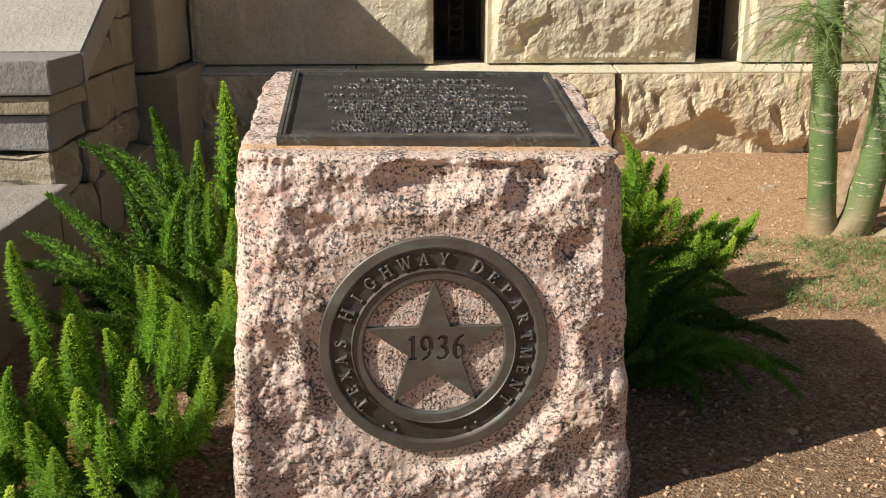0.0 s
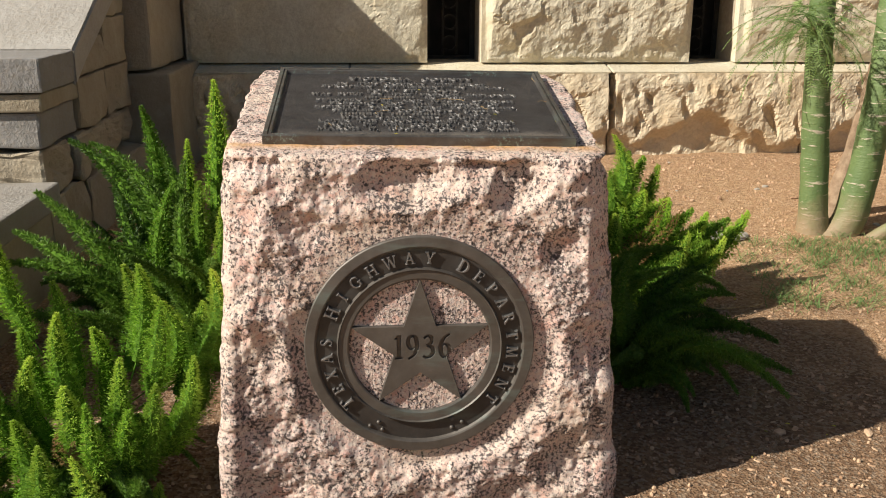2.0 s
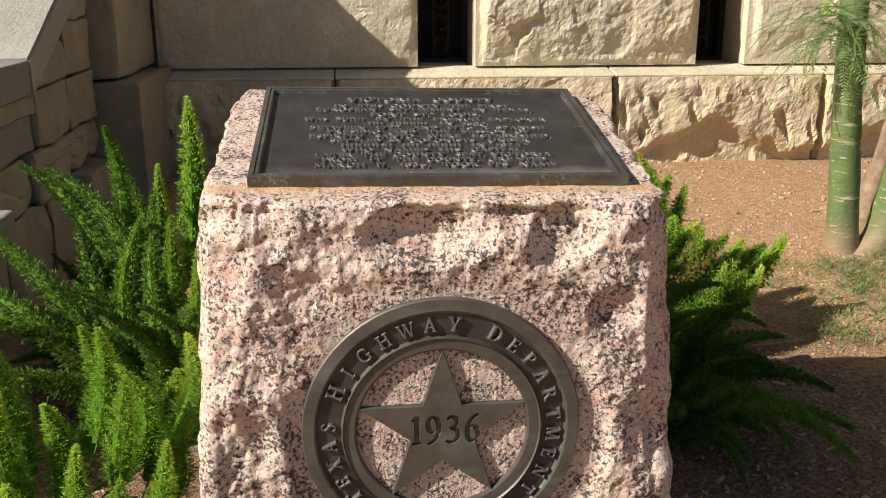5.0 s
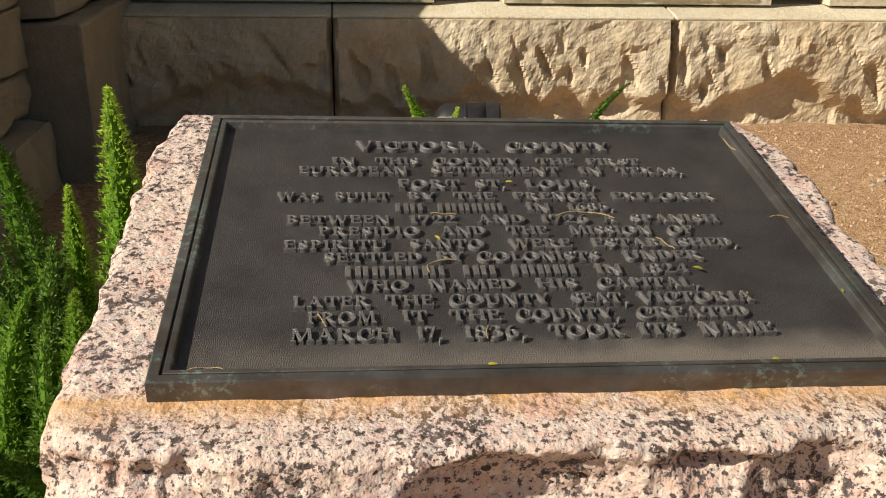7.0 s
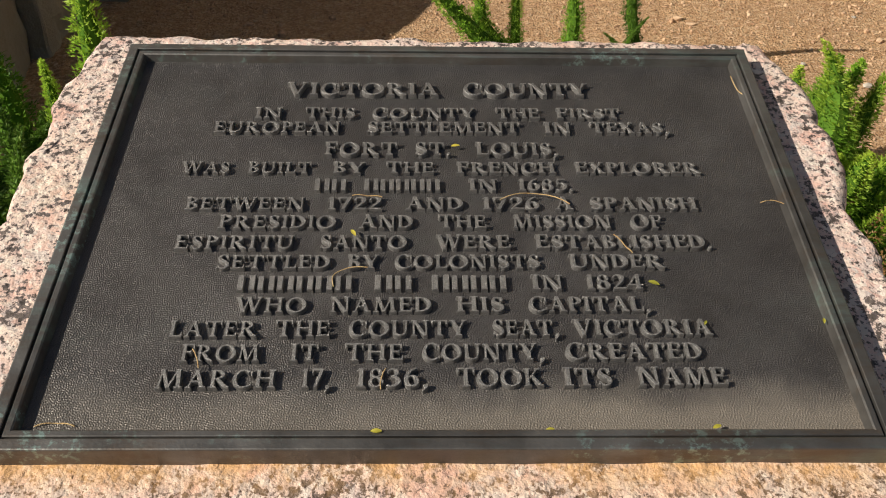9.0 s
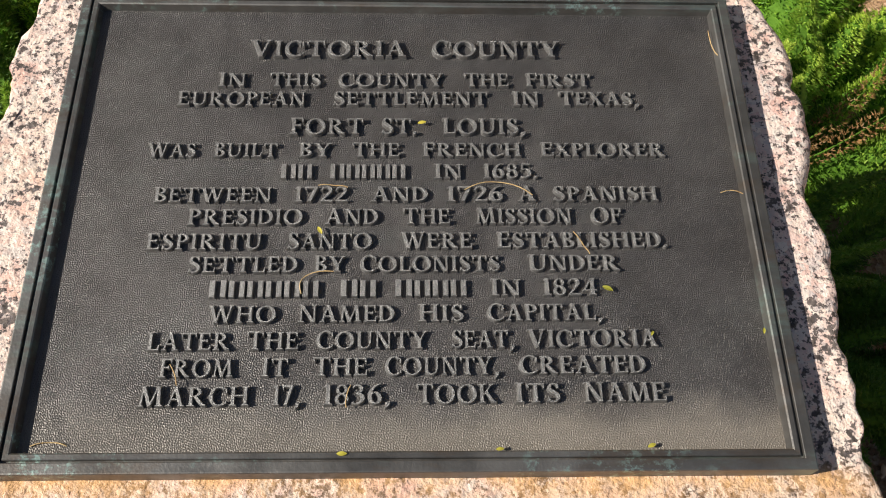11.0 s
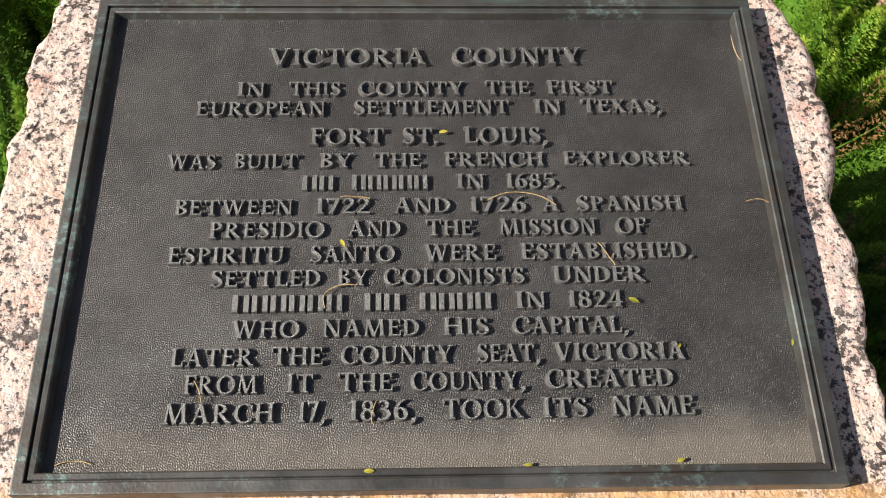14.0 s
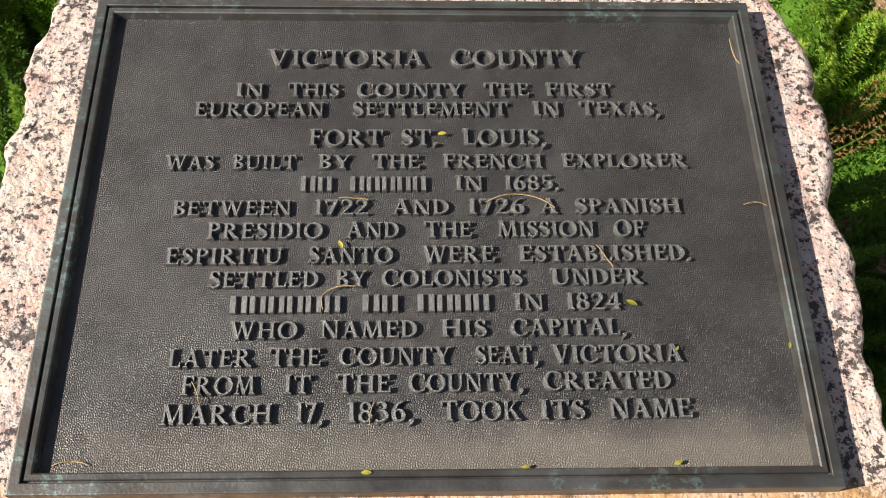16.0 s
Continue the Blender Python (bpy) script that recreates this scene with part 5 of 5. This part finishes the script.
# ---- trees ----
def frond_mesh(seed, length=0.26, pairs=26):
    """A drooping feather leaf: a thin rib with pairs of tiny leaflets; it starts at 0 along x and bends down."""
    rng = np.random.default_rng(seed)
    pts = [Vector((length * t * (1 - 0.25 * t), 0.03 * math.sin(t * 3 + seed), -0.42 * length * t * t)) for t in (i / 10 for i in range(11))]
    vs, fs = tube(pts, [0.0014 - 0.0009 * i / 10 for i in range(11)], 4)
    for i in range(pairs):
        t = 0.12 + 0.86 * i / pairs
        j = min(9, int(t * 10))
        p = pts[j].lerp(pts[j + 1], t * 10 - j)
        d = (pts[j + 1] - pts[j]).normalized()
        for sgn in (-1, 1):
            e = (Vector((0, sgn, 0.15 * rng.normal())) + d * 0.5).normalized()
            ln = rng.uniform(0.013, 0.023)
            w = e.cross(Vector((0.2 * rng.normal(), 0.2 * rng.normal(), 1))).normalized() * 0.0021
            k = len(vs)
            vs += [p, p + e * ln * 0.5 + w, p + e * ln, p + e * ln * 0.5 - w]
            fs.append((k, k + 1, k + 2, k + 3))
    me = bpy.data.meshes.new("frond")
    me.from_pydata([tuple(v) for v in vs], [], fs)
    me.materials.append(TREE_LEAF)
    return me


def knotty(points, r0, r1, seed, seg=20):
    """A trunk with swellings at its leaf scars."""
    pts = [Vector(p) for p in points]
    fine, rad = [], []
    n = 46
    for i in range(n + 1):
        t = i / n * (len(pts) - 1)
        j = min(len(pts) - 2, int(t))
        fine.append(pts[j].lerp(pts[j + 1], t - j))
        r = r0 + (r1 - r0) * i / n
        rad.append(r * (1 + 0.035 * noise.noise(Vector((i * 0.8, seed, 0))) + 0.25 * smooth(5, 0, i)))
    for _ in range(3):
        fine = [fine[0]] + [(a + b * 2 + c) / 4 for a, b, c in zip(fine, fine[1:], fine[2:])] + [fine[-1]]
    vs, fs = tube(fine, rad, seg)
    vs = [v + Vector(noise.noise_vector(v * 14)) * 0.004 for v in vs]
    return vs, fs


def trees():
    fr = [frond_mesh(70 + i, 0.26 + 0.035 * i) for i in range(4)]
    rng = random.Random(9)

    def tuft(tree, at, count, low=-0.9, high=0.7):
        for i in range(count):
            a = rng.uniform(0, 2 * math.pi)
            ob = place_under(new("frond", fr[rng.randrange(4)]), tree)
            ob.matrix_basis = Matrix.Translation(Vector(at) + Vector([rng.uniform(-0.03, 0.03) for _ in range(3)])) @ Euler((rng.uniform(-0.5, 0.5), -rng.uniform(low, high), a)).to_matrix().to_4x4() @ Matrix.Scale(rng.uniform(0.75, 1.15), 4)

    x0, y0 = 1.70, 1.73
    tree = empty("palo_verde_tree", pose(x0, y0, ground_z(x0, y0)), label="young green-barked tree with pale ring scars and feathery leaves", category="tree", group="trees by the wall")
    part("trunk", knotty([(-0.01, 0, -0.06), (-0.035, 0, 0.25), (-0.06, 0, 0.5), (-0.085, 0, 0.9), (-0.06, 0.05, 1.5), (0.02, 0.1, 2.3)], 0.058, 0.040, 1), BARK, tree, smooth=True)
    limbs = (((-0.06, 0, 0.70), (-0.12, -0.07, 0.80), (-0.20, -0.12, 0.86)), ((-0.07, 0.03, 1.3), (-0.4, -0.2, 1.9), (-0.7, -0.2, 2.4)), ((-0.05, 0.05, 1.6), (0.3, 0.2, 2.1), (0.8, 0.1, 2.5)),
             ((0.02, 0.1, 2.28), (0.1, 0.4, 2.7), (0.0, 0.7, 3.0)), ((0.02, 0.1, 2.28), (0.1, -0.3, 2.7), (0.3, -0.5, 3.0)))
    for k, l in enumerate(limbs):
        path = bezier(*l, 8)
        r = 0.008 if k == 0 else 0.02
        part("limb", tube(path, [r * (1 - 0.08 * i) for i in range(9)], 8), BARK, tree, smooth=True)
        if k == 0:
            tuft(tree, path[-1], 22, -0.7, 0.7)
            tuft(tree, path[5], 14, -0.8, 0.6)
        else:
            for i in (4, 5, 6, 7, 8):
                tuft(tree, path[i], 9)
    tuft(tree, (-0.07, -0.07, 0.84), 14, -1.0, 0.4)
    tuft(tree, (-0.16, -0.06, 0.84), 20, -0.9, 0.5)
    # long sprays reaching out over the vent
    for k, (dx, dz, turn, droop) in enumerate(((-0.24, 0.86, 172, 8), (-0.26, 0.80, 186, 14), (-0.22, 0.76, 178, 24), (-0.20, 0.90, 160, 4), (-0.05, 0.90, 20, 10), (0.0, 0.86, -15, 16))):
        ob = place_under(new("frond", fr[k % 4]), tree)
        ob.matrix_basis = pose(dx, -0.09, dz, 0, droop, turn) @ Matrix.Scale(1.05, 4)
    x1, y1 = 1.80, 1.70
    other = empty("palo_verde_tree", pose(x1, y1, ground_z(x1, y1)), label="leaning green-barked tree stem with pale ring scars", category="tree", group="trees by the wall")
    part("trunk", knotty([(-0.06, 0, -0.07), (0.02, 0, 0.05), (0.055, 0.0, 0.25), (0.085, 0.0, 0.6), (0.11, 0.05, 1.0), (0.3, 0.1, 1.7), (0.5, 0.2, 2.3)], 0.070, 0.044, 5), BARK, other, smooth=True)
    for k, l in enumerate((((0.2, 0.08, 1.4), (0.5, -0.2, 1.9), (0.8, -0.3, 2.3)), ((0.5, 0.2, 2.28), (0.7, 0.4, 2.7), (1.1, 0.6, 2.9)), ((0.5, 0.2, 2.28), (0.3, 0.3, 2.8), (0.3, 0.2, 3.1)))):
        path = bezier(*l, 8)
        part("limb", tube(path, [0.02 * (1 - 0.08 * i) for i in range(9)], 8), BARK, other, smooth=True)
        for i in (4, 5, 6, 7, 8):
            tuft(other, path[i], 8)
    part("stem", knotty([(0.04, 0.20, -0.07), (0.10, 0.25, 0.15), (0.145, 0.25, 0.3), (0.2, 0.25, 0.65), (0.35, 0.3, 1.4), (0.5, 0.4, 2.2)], 0.046, 0.034, 6, 14), BROWN_BARK, other, "brown bark stem", smooth=True)
    part("limb", knotty([(0.05, -0.05, -0.05), (0.16, -0.1, 0.06), (0.32, -0.12, 0.2), (0.6, -0.1, 0.6)], 0.03, 0.018, 8, 12), BARK, other, smooth=True)


# ---- flood lamp lying by the wall ----
def flood_lamp():
    x, y = 0.300, 2.84
    lamp = empty("flood_lamp", pose(x, y, ground_z(x, y) + 0.09, 0, 0, -4), label="black cylindrical outdoor flood lamp lying on the gravel", category="lamp")
    turn = pose(0, 0, 0, 0, 90, 0)
    part("housing", lathe([(0.0, -0.125), (0.05, -0.122), (0.078, -0.105), (0.090, -0.075), (0.092, 0.02), (0.092, 0.085), (0.0, 0.085)], 40, False), PLASTIC, lamp, m=turn, smooth=True)
    part("collar", lathe([(0.090, 0.070), (0.097, 0.072), (0.098, 0.118), (0.094, 0.125), (0.084, 0.125), (0.084, 0.10)], 40), PLASTIC, lamp, m=turn)
    part("lens", lathe([(0.0, 0.108), (0.086, 0.104)], 40, False), GLASS, lamp, "dark glass lamp lens", m=turn)
    part("seam", lathe([(0.0915, -0.012), (0.0945, -0.010), (0.0945, -0.004), (0.0915, -0.002)], 40), PLASTIC, lamp, m=turn)
    for sgn in (-1, 1):
        part("screw", lathe([(0.0, 0.004), (0.006, 0.003), (0.007, 0.0)], 10, False), STRAW, lamp, "pale screw head", m=pose(0.02 * sgn - 0.03, -0.078, 0.05, 55, 0, 0))
    part("bracket", box_bm(-0.02, 0.02, -0.05, 0.05, -0.10, -0.085, 0.003, 1), PLASTIC, lamp)


# ---- grass and litter ----
def grass_patch():
    rng = np.random.default_rng(21)
    vs, fs = [], []
    for tuft in range(430):
        cx, cy = rng.uniform(1.22, 2.35), rng.uniform(0.92, 1.62)
        if rng.random() < 0.35 and cx < 1.5:
            continue
        for b in range(rng.integers(5, 13)):
            x, y = cx + rng.normal() * 0.02, cy + rng.normal() * 0.02
            a, ln = rng.uniform(0, 6.28), rng.uniform(0.03, 0.10)
            out = Vector((math.cos(a), math.sin(a), 0)) * ln * rng.uniform(0.7, 1.25)
            p0 = Vector((x, y, ground_z(x, y) - 0.004))
            w = Vector((-math.sin(a), math.cos(a), 0)) * 0.0015
            p1 = p0 + out * 0.45 + Vector((0, 0, ln * 0.34))
            p2 = p0 + out + Vector((0, 0, ln * rng.uniform(0.08, 0.5)))
            i = len(vs)
            vs += [p0 - w, p0 + w, p1 + w * 0.8, p1 - w * 0.8, p2]
            fs += [(i, i + 1, i + 2, i + 3), (i + 3, i + 2, i + 4)]
    ob = part("grass", ([tuple(v) for v in vs], fs), GRASS)
    tagged(ob, "thin pale green grass tufts on gritty soil", "grass", kind="stuff")


def litter():
    m = pose(-0.001, -0.006, 0.6265, SLOPE, 1.05, 0.35) @ pose(0, 0, -0.0205)
    # small yellow leaflets on the plaque: millimetres from its front edge's middle
    for k, (x, y, a, big) in enumerate(((12, 310, 10, 5), (-73, 202, 120, 5), (162, 149, -25, 6), (69, 18, 5, 4), (183, 20, 20, 4.5), (-48, 14, 0, 5), (284, 112, 80, 3.5), (194, 110, 60, 3))):
        z = 0.0207 if y < 15 else 0.0160
        vs, fs = [], []
        for i in range(9):
            t = i / 8
            w = 0.42 * math.sin(math.pi * t) ** 0.7
            h = 0.18 * math.sin(math.pi * t)
            vs += [(t * 2 - 1, -w, h), (t * 2 - 1, 0, h - 0.10), (t * 2 - 1, w, h)]
        fs = [(i * 3 + j, i * 3 + j + 3, i * 3 + j + 4, i * 3 + j + 1) for i in range(8) for j in range(2)]
        ob = part("fallen_leaf", (vs, fs), YELLOW, m=m @ pose(x / 1000, y / 1000, z, 0, 0, a) @ Matrix.Scale(big * 0.8 / 1000, 4))
        tagged(ob, "tiny yellow fallen leaflet on the bronze plaque", "leaf", "leaflets on the plaque")
    # thin dry stalks
    stalks = (((48, 241), (78, 260), (106, 236)), ((-76, 245), (-63, 247), (-51, 243)), ((268, 239), (292, 248), (301, 218)), ((283, 416), (281, 394), (295, 376)), ((138, 201), (148, 186), (150, 180)), ((-85, 144), (-93, 166), (-60, 164)), ((-182, 85), (-177, 78), (-175, 68)), ((-43, 68), (-48, 58), (-46, 50)), ((-278, 23), (-263, 29), (-251, 23)), ((61, 6), (95, 11), (120, 4)), ((-128, 4), (-108, 12), (-90, 4)), ((160, 2), (200, 8), (250, 3)))
    for k, (a, b, c) in enumerate(stalks):
        z = 0.0162 if a[1] > 26 else (0.0122 if a[1] > 12 else 0.0035)
        pts = [p / 1000 for p in bezier((*a, 0), (*b, 0), (*c, 0), 10)]
        pts = [Vector((p.x, p.y, z + 0.0008 * math.sin(i * 0.9))) for i, p in enumerate(pts)]
        ob = part("dry_stalk", tube(pts, [0.00045] * 11, 5), STRAW, m=m)
        tagged(ob, "thin curved straw-coloured dry leaf stalk", "stalk", "stalks on the plaque")
    # pale flat stone chip in the gravel
    bm = bmesh.new()
    bmesh.ops.create_icosphere(bm, subdivisions=3, radius=1)
    for v in bm.verts:
        v.co = Vector((v.co.x * 0.085, v.co.y * 0.05, v.co.z * 0.018)) * (1 + 0.22 * noise.noise(v.co * 2.2))
    ob = part("flat_stone", bm, CHIP, m=pose(1.31, 1.66, ground_z(1.31, 1.66) + 0.012, 0, 0, 15))
    tagged(ob, "pale flat stone half sunk in the grit", "stone")
    twig = [Vector((0.92 + 0.30 * t, 0.955 + 0.05 * t - 0.05 * math.sin(3.1 * t), 0)) for t in (i / 12 for i in range(13))]
    twig = [Vector((p.x, p.y, ground_z(p.x, p.y) + 0.009 + 0.003 * math.sin(i * 1.3))) for i, p in enumerate(twig)]
    ob = part("twig", tube(twig, [0.003 - 0.00016 * i for i in range(13)], 6), STRAW)
    tagged(ob, "thin dry brown twig lying on the ground", "twig")
    rng = random.Random(31)
    for k in range(14):
        x, y = rng.uniform(0.75, 1.5), rng.uniform(-0.1, 1.3)
        vs = [(-1, 0, 0), (-0.3, -0.45, 0.12), (0.5, -0.4, 0.1), (1, 0, 0.05), (0.5, 0.4, 0.16), (-0.3, 0.45, 0.1), (0, 0, -0.06)]
        fs = [(6, i, (i + 1) % 6) for i in range(6)]
        ob = part("fallen_leaf", (vs, fs), YELLOW, m=pose(x, y, ground_z(x, y) + 0.010, rng.uniform(-15, 15), rng.uniform(-15, 15), rng.uniform(0, 360)) @ Matrix.Scale(rng.uniform(0.004, 0.008), 4))
        tagged(ob, "small yellow fallen leaflet on the shaded soil", "leaf", "leaflets on the soil")
    rng = random.Random(12)
    for i in range(26):
        x, y = rng.uniform(0.7, 2.3), rng.uniform(1.3, 3.0)
        bm = bmesh.new()
        bmesh.ops.create_icosphere(bm, subdivisions=1, radius=1)
        r = rng.uniform(0.006, 0.014)
        for v in bm.verts:
            v.co = Vector((v.co.x * r * 1.3, v.co.y * r, v.co.z * r * 0.6)) * rng.uniform(0.8, 1.25)
        ob = part("pebble", bm, CHIP if i % 3 else GRAVEL, m=pose(x, y, ground_z(x, y) + r * 0.25, 0, 0, rng.uniform(0, 360)))
        tagged(ob, "small loose stone on the gritty ground", "stone", "loose stones")


ground_sheet()
building_wall()
stair_cheek()
marker_stone()
plaque()
emblem()
ferns()
trees()
flood_lamp()
grass_patch()
litter()
pebbles()
